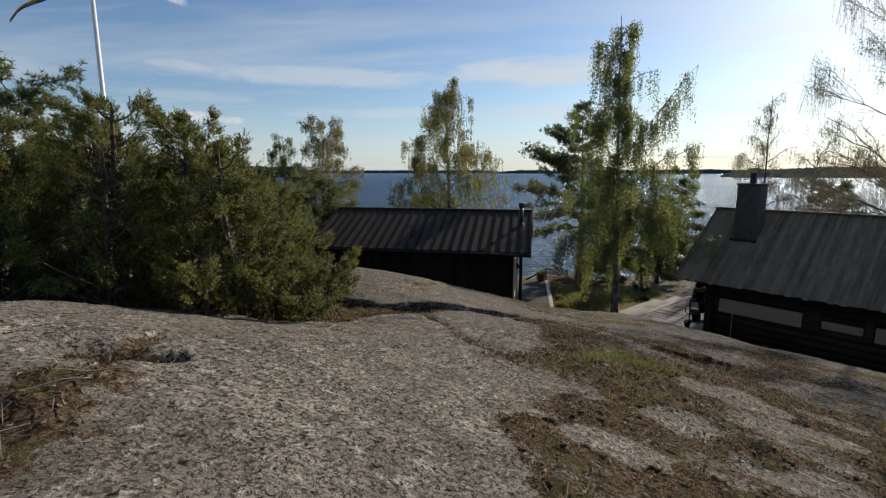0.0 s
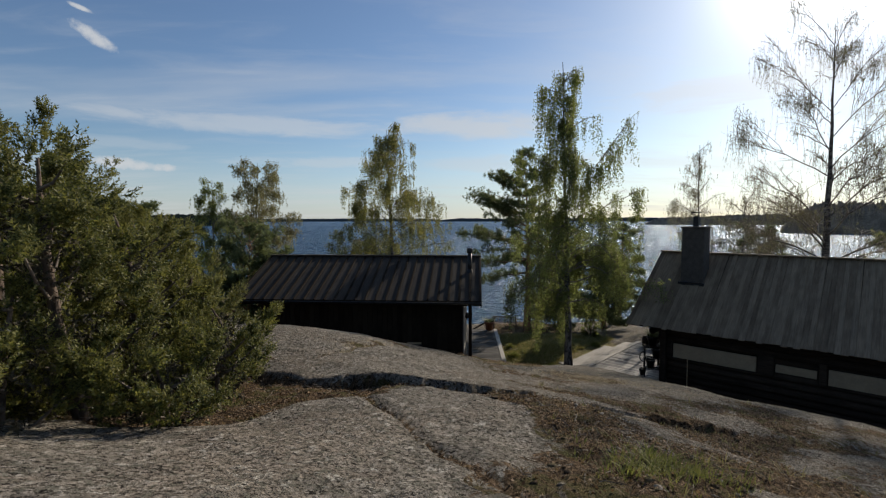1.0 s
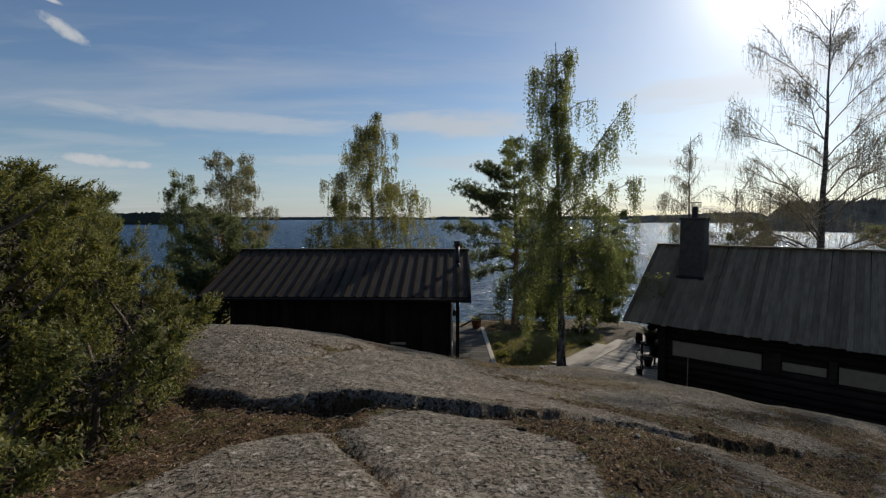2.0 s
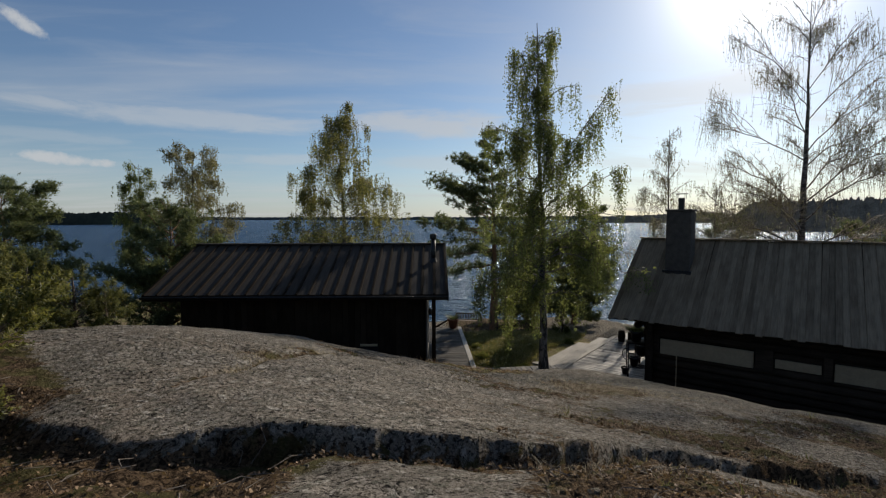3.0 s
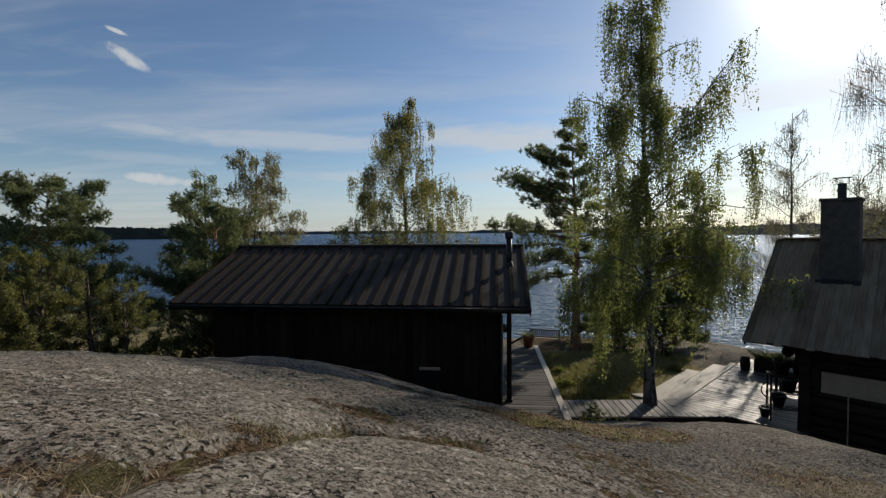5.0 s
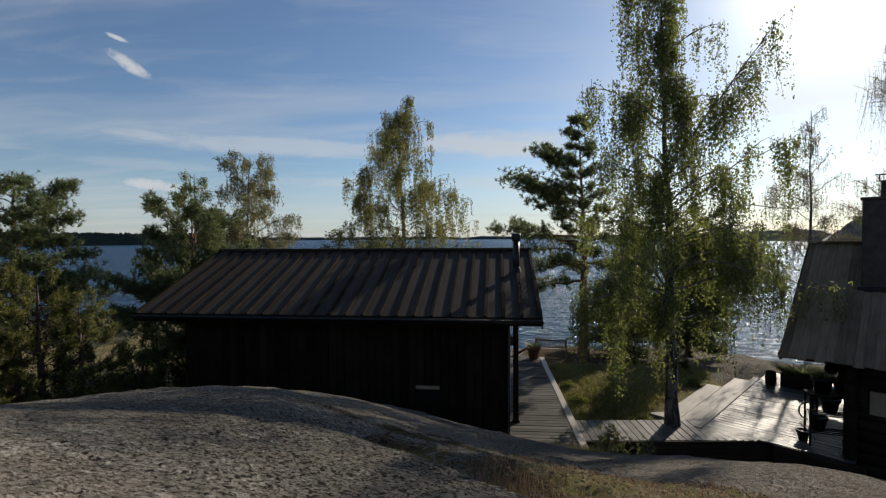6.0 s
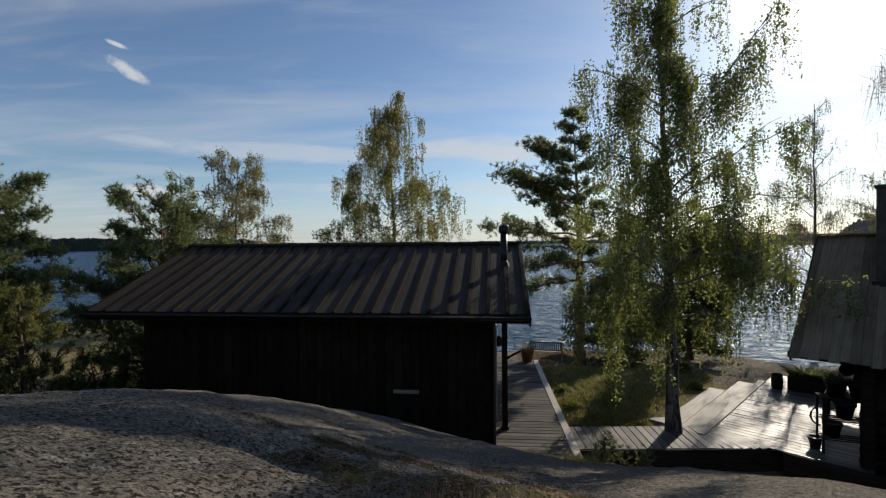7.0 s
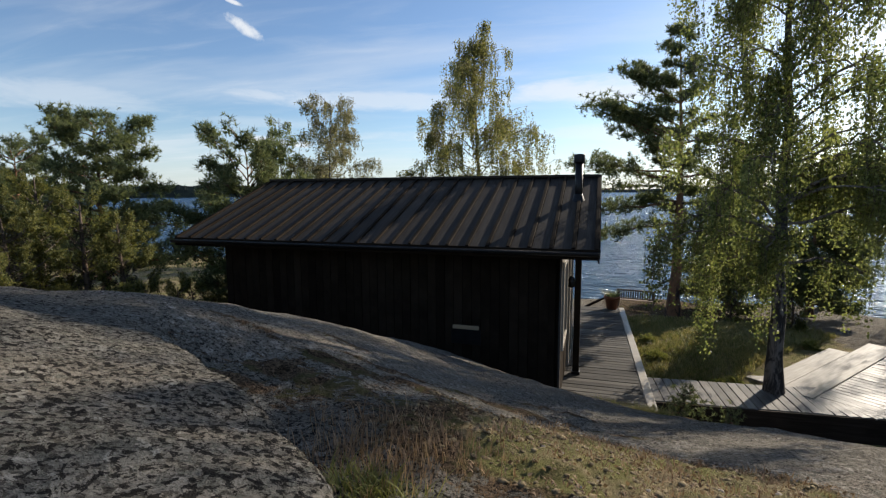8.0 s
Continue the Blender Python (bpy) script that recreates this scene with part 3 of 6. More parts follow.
def land(x, y):
    """Height of the ground, and how far it is soil or lawn."""
    wx, wy = x + 0.06 * layered(x, y, 0.5, 3, 40), y + 0.06 * layered(x, y, 0.5, 3, 50)
    rock = swell(x, y)
    rock = np.minimum(rock, 5.6)
    rock = rock + 0.035 * layered(x, y, 1.1, 3, 11) + 0.012 * layered(x, y, 0.22, 4, 21)
    soil = np.zeros_like(x)
    # the ledge: a broken face towards the near side, with a bed of litter at its foot
    ly = ledge_y(x)
    near = ly - y
    deep = 0.10 * step(x, -0.7, 0.15) * (1 - step(x, 2.6, 3.8)) + 0.03
    reach = 0.28 + 0.25 * step(-x, -0.3, 0.3)
    face = step(near, -0.012, 0.02)
    trough = deep * face * np.exp(-(np.maximum(near, 0) / reach) ** 2)
    rock = rock - trough * (0.9 + 0.25 * lattice_noise(x * 9, y * 9, 5)) * (np.abs(x) < 6)
    # soil reaches up the face: some earth, and its shade put into colour
    soil = np.maximum(soil, (0.60 + 0.5 * step(near, 0.03, 0.07)) * step(near, -0.02, 0.01) * np.exp(-(np.maximum(near - 0.06, 0) / (0.9 * reach)) ** 2) * (np.abs(x) < 5))
    # cracks
    for x0, y0, x1, y1, wide, dip in CRACKS:
        d, _ = to_line(wx, wy, x0, y0, x1, y1)
        rock = rock - dip * np.exp(-(d / wide) ** 2)
        soil = np.maximum(soil, 0.8 * np.exp(-(d / (0.95 * wide)) ** 2))
    # the far edge of the high slab, and the hollow with heather beyond it
    d, side = to_line(wx, wy, -0.45, 8.88, 1.15, 7.85)
    s = np.where(side < 0, d, -d)
    rock = rock - 0.20 * step(s, -0.01, 0.06) * np.exp(-(np.maximum(s, 0) / 0.55) ** 2) * step(x, -0.8, -0.1)
    hollow = np.exp(-(((x - 1.5) / 1.15) ** 2 + ((y - 9.02) / 0.72) ** 2))
    soil = np.maximum(soil, 1.1 * step(hollow, 0.25, 0.75) * step(s, -0.02, 0.12))
    # moss on the shaded slope beyond the crevice, and in a dip of the slab
    for mx, my, ma, mb, amount in ((0.25, 9.15, 0.65, 0.42, 0.62), (0.10, 9.55, 0.30, 0.16, 1.0), (0.55, 9.62, 0.32, 0.12, 0.95), (0.95, 10.0, 0.45, 0.11, 0.85), (1.3, 10.5, 0.5, 0.10, 0.8), (-0.5, 9.6, 0.4, 0.10, 0.7), (0.02, 9.2, 0.30, 0.14, 0.9), (0.35, 9.88, 0.5, 0.08, 0.8), (0.85, 9.45, 0.35, 0.10, 0.85), (1.6, 10.1, 0.5, 0.08, 0.7), (-0.3, 10.2, 0.5, 0.10, 0.65), (-0.15, 8.95, 0.25, 0.12, 0.8), (0.02, 7.20, 0.34, 0.085, 0.95), (-0.19, 6.52, 0.14, 0.07, 0.8), (-0.40, 5.95, 0.20, 0.10, 0.7)):
        soil = np.maximum(soil, amount * np.exp(-((wx - mx) / ma) ** 2 - ((wy - my - 0.35 * (wx - mx) * (my < 8)) / mb) ** 2))
    # turf and moss over the slope on the right, and beneath the junipers
    left = np.interp(y, (0.3, 0.9, 1.36, 1.68, 2.23, 2.72, 3.3, 9.0), (0.45, 0.55, 0.68, 0.60, 0.55, 0.50, 0.85, 0.9))
    left = left + 0.8 * step(-y, -0.3, 1.2)
    patch = step(x - left - 0.26 * layered(x, y, 0.55, 4, 61), -0.05, 0.25) * (1 - step(y, 6.5, 9.0)) * (1 - step(x, 9, 12))
    bare = np.zeros_like(x)
    for bx, by, br in ((2.11, 2.51, 0.30), (1.5, 1.84, 0.17), (2.4, 2.15, 0.22), (1.05, 1.36, 0.20), (0.98, 1.94, 0.15), (1.9, 1.5, 0.2), (2.9, 2.7, 0.25)):
        bare = np.maximum(bare, np.exp(-(((wx - bx) / (1.3 * br)) ** 2 + ((wy - by) / (0.75 * br)) ** 2)))
    soil = np.maximum(soil, (0.62 - 0.20 * step(y, 4.0, 5.5) + 0.42 * layered(x, y, 0.7, 4, 31)) * patch * (1 - 0.9 * step(bare, 0.25, 0.65)))
    ragged = 0.35 * layered(x, y, 1.1, 3, 77)
    side_bed = step(-x - 0.9 * np.maximum(0, y - 5.0), 0.75, 1.4) * step(y + ragged * step(-x, 1.0, 2.0), 2.9, 3.5) * (1 - step(y + ragged, 5.6, 6.8)) * (1 - step(-x + ragged, 4.0, 5.5))
    side_bed = np.maximum(side_bed, step(-x, 2.2, 3.2) * step(y, 8.5, 10.5))
    soil = np.maximum(soil, 1.15 * side_bed)
    rim = 3.62 - 0.75 * step(-x, 0.15, 0.75)
    bed = step(-x, -0.25, 0.0) * step(wy - rim, 0.0, 0.10) * step(ly - wy, 0.0, 0.08) * step(x, -2.5, -1.5)
    soil = np.maximum(soil, 1.2 * bed)
    rock = rock - 0.035 * bed * step(wy - rim, 0.0, 0.06)
    # moss, a dark hole and a crack in the first slab
    moss = np.exp(-(((wx + 0.62) / 0.25) ** 2 + ((wy - 0.40) / 0.28) ** 2)) + 0.9 * np.exp(-(((wx + 0.66) / 0.13) ** 2 + ((wy - 0.74) / 0.14) ** 2))
    soil = np.maximum(soil, 1.2 * np.minimum(1, moss))
    pit = np.zeros_like(x)
    for x0, y0, x1, y1, wide, dip in ((-0.69, 0.72, -0.79, 1.25, 0.030, 0.03), (-0.84, 0.97, -0.62, 1.05, 0.050, 0.09)):
        d, _ = to_line(wx, wy, x0, y0, x1, y1)
        soil = np.maximum(soil, 1.35 * np.exp(-(d / wide) ** 2))
        pit = np.maximum(pit, dip * np.exp(-(d / wide) ** 2))
    rock = rock - 1.2 * pit + (pit < 0.008) * 0.016 * step(soil, 0.4, 0.75) * (0.4 + 1.3 * layered(x, y, 0.10, 3, 71))
    # low ground towards the lake
    low = 0.36 + 0.06 * layered(x, y, 2.5, 3, 81) + 0.22 * np.exp(-(((x - 5.3) / 1.8) ** 2 + ((y - 18.6) / 1.6) ** 2)) \
        - 0.34 * step(y, 20.5, 23.5) - 0.18 * np.exp(-((x - 5.5) / 3.4) ** 2) * step(y, 13.2, 14.6) * (1 - step(y, 15.6, 17))
    k = 0.07
    z = np.maximum(rock, low) + k * np.log1p(np.exp(-np.abs(rock - low) / k))
    lawn = step(low - rock, -0.12, 0.25) * (1 - step(y, 20.6, 22.2)) * step(x, 2.6, 3.2) * (1 - step(x, 7.0, 9.0))
    lawn = np.maximum(lawn, 0.7 * step(low - rock, 0.0, 0.3) * step(-x, 4, 6) * step(y, 15, 18))
    # pale turf tint in the hollow: dry straw, lightened for sunshine on it
    lawn = np.maximum(lawn, 0.65 * step(hollow, 0.3, 0.7) * step(x, 0.75, 1.0))
    # dry grass bed on the slope above the deck
    soil = np.maximum(soil, 0.9 * np.exp(-((wx - 2.8) / 0.75) ** 2 - ((wy - 7.6) / 0.55) ** 2))
    ys = shore_y(x)
    s = step(y, ys - 1.8, ys + 1.8)
    z = z * (1 - s) - 1.1 * s
    soil = np.maximum(soil, 0.75 * step(y, 20.3, 21.5) * step(x, 3.0, 3.6) * (1 - step(x, 6.5, 9)) * (y < 30))
    # lichen crust, strongest on the slab whose tree shade it also darkens in
    crust = step(y + 0.3 * layered(x, y, 0.8, 3, 91), 6.9, 7.8) * (1 - 0.6 * step(y, 8.9, 9.4)) * (1 - step(y, 12.5, 14)) + 0.08 * step(x, 1.2, 3.0) * (y < 8)
    return z, np.clip(soil, 0, 1), lawn, crust


def graded(stops):
    """Lines that lie close where the camera passes and wide apart far off: (start, end, step) in turn."""
    out = []
    for a, b, s0, s1 in stops:
        n = max(2, int(round((b - a) / (0.5 * (s0 + s1)))))
        t = np.linspace(0, 1, n, endpoint=False)
        q = s1 / s0
        out.append(a + (b - a) * (t if abs(q - 1) < 0.01 else (q ** t - 1) / (q - 1)))
    return np.concatenate(out)


gx = graded(((-90, -12, 6.0, 0.5), (-12, -2.6, 0.5, 0.035), (-2.6, 4.2, 0.028, 0.028), (4.2, 12, 0.035, 0.4), (12, 90.01, 0.5, 6.0)))
gy = graded(((-60, -1.5, 5.0, 0.15), (-1.5, 0.6, 0.08, 0.03), (0.6, 10.8, 0.028, 0.028), (10.8, 16, 0.03, 0.12), (16, 42.01, 0.13, 0.6)))
GX, GY = np.meshgrid(gx, gy, indexing="ij")
GZ, SOIL, LAWN, CRUST = land(GX.ravel(), GY.ravel())
ni, nj = len(gx), len(gy)
ii, jj = np.meshgrid(np.arange(ni - 1), np.arange(nj - 1), indexing="ij")
quads = np.stack([ii * nj + jj, (ii + 1) * nj + jj, (ii + 1) * nj + jj + 1, ii * nj + jj + 1], -1).reshape(-1, 4)
g_me = mesh_of("ground", np.stack([GX.ravel(), GY.ravel(), GZ], -1), quads, M_ROCK, True)
for nm, val in (("soil", SOIL), ("lawn", LAWN), ("crust", CRUST)):
    at = g_me.attributes.new(nm, "FLOAT", "POINT")
    at.data.foreach_set("value", val.astype(np.float32))
tagged(new("ground", g_me), "bare grey lichen-spotted granite with moss and litter in its cracks", "rock", kind="structure")


def height(x, y):
    return float(land(np.array([float(x)]), np.array([float(y)]))[0][0])


def heights(x, y):
    return land(np.asarray(x, float), np.asarray(y, float))


# ---- the lake and the far shores ----
wx_l = np.array([-4500.0, -400, -60, 60, 400, 4500])
wy_l = np.array([16.0, 60, 200, 600, 1500, 4500])
WX, WY = np.meshgrid(wx_l, wy_l, indexing="ij")
i2, j2 = np.meshgrid(np.arange(5), np.arange(5), indexing="ij")
wq = np.stack([i2 * 6 + j2, (i2 + 1) * 6 + j2, (i2 + 1) * 6 + j2 + 1, i2 * 6 + j2 + 1], -1).reshape(-1, 4)
tagged(new("water", mesh_of("water", np.stack([WX.ravel(), WY.ravel(), 0 * WX.ravel() - 0.12], -1), wq, M_WATER)),
       "wind-rippled blue lake water glittering under the sun", "lake", kind="structure")


def far_shore(az0, az1, dist, high, seed, label, depth=120.0, mats=None):
    """A wooded island or shore far off: a long low hill with a ragged line of tree tops."""
    n = int(abs(az1 - az0) / 0.035)
    a = np.radians(np.linspace(az0, az1, n))
    t = np.linspace(0, 1, n)
    env = np.minimum(1, np.minimum(t, 1 - t) * 9) ** 0.6
    top = high * env * (0.72 + 0.13 * layered(t * n / 300, t * 0, 1.0, 4, seed)) + 0.04 * high * env * layered(t * n / 3.0, t * 0, 1.0, 2, seed + 5)
    rows_v = []
    for k, (f, h) in enumerate(((0.0, -1.0), (0.012, 0.62), (0.03, 1.0), (1.0, 0.8))):
        d = dist + depth * f
        rag = 1 + 0.05 * layered(t * n / 9.0 + 17 * k, t * 0, 1.0, 3, seed + 11 + k)
        rows_v.append(np.stack([d * np.sin(a), d * np.cos(a), np.where(h < 0, -1.0, top * h * rag)], -1))
    v = np.concatenate(rows_v)
    i3, j3 = np.meshgrid(np.arange(3), np.arange(n - 1), indexing="ij")
    f = np.stack([i3 * n + j3, i3 * n + j3 + 1, (i3 + 1) * n + j3 + 1, (i3 + 1) * n + j3], -1).reshape(-1, 4)
    tagged(new("backdrop_island", mesh_of("backdrop_island", v, f, mats or M_FOREST)), label, "island", kind="structure")


far_shore(-50, -19.5, 520, 16.5, 1, "long low wooded island across the lake")
far_shore(-24, 3, 1700, 15.0, 2, "far shore with a low line of forest, haze in its colour", 300, M_FARFOREST)
far_shore(1, 33, 1500, 15.0, 3, "far shore with a low line of forest, haze in its colour", 300, M_FARFOREST)
far_shore(25, 39, 560, 13.0, 4, "brown wooded point of land across the bay", 150, M_HEADLAND)
far_shore(37.3, 64, 237, 15.5, 5, "high autumn-brown wooded headland lightened for haze beyond the bay", 120, M_HEADLAND)
far_shore(60, 120, 240, 18.0, 6, "high wooded headland beyond the bay", 120, M_HEADLAND)
far_shore(-110, -49, 400, 14.0, 7, "wooded shore beyond the bay")


# ---- the black shed ----
# local frame: x along the near eave from its end at the walkway, y towards the lake, z up (world heights)
def build_shed():
    frame_m = Matrix(((0.9943, 0.1063, 0, 1.918), (-0.1063, 0.9943, 0, 13.69), (0, 0, 1, 0), (0, 0, 0, 1)))
    # x now runs towards the walkway: the roof spans x = -7.1 to 0
    shed = thing("shed", "low black-tarred wooden shed with a dark board roof beside the walkway", "shed", frame_m)
    ez, rz, half, long = 3.15, 4.18, 2.70, 7.10
    slope = (rz - ez) / half
    x0, x1, y0, y1 = -6.48, -0.58, 0.46, 4.94
    # walls of upright boards, each side one part, the boards its pieces
    wide = 0.145
    unit = {}

    def board(parent, m, w, h, mats, name="board", thick=0.022):
        key = (round(w, 3), round(h, 3), mats.name)
        if key not in unit:
            unit[key] = box(name, -w / 2, w / 2, -thick / 2, thick / 2, 0, h, mats, 0.003)
        return part(name, unit[key], parent, m=m)

    zb = 0.15
    back = part("wall", box("wall", x0, x1, y0 + 0.02, y0 + 0.10, zb, ez + 0.1, M_TAR), shed)
    n = int((x1 - x0) / wide)
    for k in range(n):
        xx = x0 + wide * (k + 0.5)
        board(back, pose(xx, y0 + 0.006 * (k % 2), zb), wide - 0.008, ez + 0.14 - zb, M_TAR)
    for xs, nm in ((x0, "gable_wall"), (x1, "gable_wall")):
        bm = bmesh.new()
        prof = [(y0 + 0.1, zb), (y1, zb), (y1, ez + 0.16), (half, rz - 0.06), (y0 + 0.1, ez + 0.16)]
        a = [bm.verts.new((xs - 0.05, y, z)) for y, z in prof]
        b = [bm.verts.new((xs + 0.05, y, z)) for y, z in prof]
        bm.faces.new(a)
        bm.faces.new(b[::-1])
        for i in range(5):
            bm.faces.new((a[i], b[i], b[(i + 1) % 5], a[(i + 1) % 5]))
        part(nm, bm_mesh(nm, bm, M_TAR), shed)
    part("wall", box("wall", x0, x1, y1 - 0.1, y1, zb, ez + 0.1, M_TAR), shed)
    # roof: boards and battens on both slopes
    tilt = math.degrees(math.atan(slope))
    length = math.hypot(half, rz - ez) + 0.03
    rb = box("roof_board", -0.14, 0.14, -0.02, length, -0.012, 0.012, M_TARROOF, 0.003)
    # battens take the darker tar, which stands for their shadow lines
    rt = box("batten", -0.026, 0.026, -0.035, length, 0.0, 0.030, M_TAR, 0.004)
    for side in (0, 1):
        slope_part = part("roof_slope", box("roof_slope", -long, 0, 0.0, length, -0.05, -0.02, M_TAR, 0.004), shed,
                          m=pose(0, 0, ez, tilt) if side == 0 else pose(-long, 2 * half, ez, tilt, 0, 180))
        pitch = long / 24
        for k in range(24):
            part("roof_board", rb, slope_part, m=pose(-long + pitch * (k + 0.5), 0, random.uniform(-0.003, 0.003), 0, 0, random.uniform(-0.1, 0.1)))
        for k in range(25):
            part("batten", rt, slope_part, m=pose(-long + 0.03 + (long - 0.06) * k / 24, random.uniform(-0.012, 0.012), 0.012, 0, 0, random.uniform(-0.12, 0.12)))
    part("ridge_cap", box("ridge_cap", -long - 0.02, 0.02, half - 0.10, half + 0.10, rz + 0.0, rz + 0.05, M_TARROOF, 0.01), shed)
    part("fascia", box("fascia", -long - 0.01, 0.01, -0.045, -0.015, ez - 0.13, ez + 0.01, M_TAR, 0.004), shed)
    # gutter: a half-round trough with a hook at the end
    a = np.linspace(0, np.pi, 9)
    ring = np.stack([0 * a, -0.10 + 0.055 * np.cos(a), ez - 0.02 - 0.055 * np.sin(a)], -1)
    gv = np.concatenate([ring + np.array([-long, 0, 0]), ring + np.array([0.02, 0, 0])])
    gf = [(i, i + 1, i + 10, i + 9) for i in range(8)]
    gut = mesh_of("gutter", gv, gf, M_BLACKMETAL, True)
    g_ob = part("gutter", gut, shed, "black metal gutter")
    sol = g_ob.modifiers.new("thick", "SOLIDIFY")
    sol.thickness = 0.006
    part("hook", tubes_mesh("hook", [([(0.0, -0.10, ez - 0.07), (0.0, -0.10, ez - 0.16)], (0.016, 0.012))], M_BLACKMETAL), shed)
    for yy in (0, 1):
        part("bargeboard", box("bargeboard", -0.02, 0.02, 0, length, -0.16, 0.01, M_TAR, 0.004), shed,
             m=pose(0.0, 0, ez, tilt) if yy == 0 else pose(0.0, 2 * half, ez, tilt, 0, 180))
    # stove pipe through the roof
    pipe = part("stove_pipe", lathe("stove_pipe", ((0.0, 3.62), (0.062, 3.62), (0.062, 4.40), (0.0, 4.40)), M_BLACKMETAL), shed, "black sheet-metal stove pipe",
                pose(-0.34, 1.64, 0))
    part("cap", lathe("cap", ((0.0, 4.38), (0.085, 4.38), (0.090, 4.40), (0.090, 4.50), (0.085, 4.52), (0.0, 4.53)), M_BLACKMETAL), pipe)
    part("flashing", lathe("flashing", ((0.14, 3.66), (0.075, 3.86), (0.062, 3.88)), M_BLACKMETAL), pipe)
    # post under the ridge at the walkway end, with an iron foot
    post = part("post", box("post", -0.055, 0.055, -0.055, 0.055, DECK_Z + 0.03, 3.72, M_TAR, 0.008), shed, m=pose(-0.33, 2.30, 0))
    part("foot", box("foot", -0.075, 0.075, -0.075, 0.075, DECK_Z, DECK_Z + 0.06, M_BLACKMETAL, 0.006), post)
    part("plate", box("plate", -0.46, 0.0, 2.62, 2.78, 3.74, 3.90, M_TAR, 0.008), shed)
    # vent slit on the back wall
    vent = part("vent", box("vent", -2.14, -1.72, y0 - 0.035, y0 - 0.008, 1.80, 1.86, M_PANEL, 0.006), shed, "pale metal vent flap")
    part("vent_frame", box("vent_frame", -2.17, -1.69, y0 - 0.018, y0 - 0.008, 1.56, 1.80, M_BLACKMETAL, 0.004), vent)
    # white window and door casings on the end wall
    for ya, yb, za, zt, nm in ((0.95, 1.75, 1.55, 2.75, "window"), (2.75, 3.65, 0.60, 2.65, "door")):
        w = part(nm, box(nm, x1 + 0.052, x1 + 0.075, ya, yb, za, zt, M_TAR if nm == "door" else M_BLACKMETAL, 0.004), shed, "dark %s with a pale weathered casing" % nm)
        for c0, c1, d0, d1 in ((ya - 0.1, ya, za - 0.1, zt + 0.1), (yb, yb + 0.1, za - 0.1, zt + 0.1), (ya, yb, zt, zt + 0.1), (ya, yb, za - 0.1, za)):
            part("casing", box("casing", x1 + 0.05, x1 + 0.10, c0, c1, max(d0, DECK_Z), d1, M_PALE, 0.005), w)
    # added grey strip: the end wall's grazing sunlight put into colour
    part("corner_board", box("corner_board", x1 + 0.052, x1 + 0.082, y0 + 0.0, y0 + 0.13, DECK_Z + 0.02, ez + 0.12, M_WALK, 0.004), shed, "grey strip standing for the sunlit end wall")
    part("wall_lamp", lathe("wall_lamp", ((0.0, 0.0), (0.06, 0.02), (0.07, 0.14), (0.03, 0.20), (0.0, 0.22)), M_BLACKMETAL), shed, "black wall lamp", pose(x1 + 0.14, 2.2, 2.2))
    return shed


build_shed()

# ---- the grey-roofed cabin ----
HOUSE = Matrix(((C45, C45, 0, 6.46), (-C45, C45, 0, 14.72), (0, 0, 1, 0), (0, 0, 0, 1)))   # x along the near eave, y up the roof


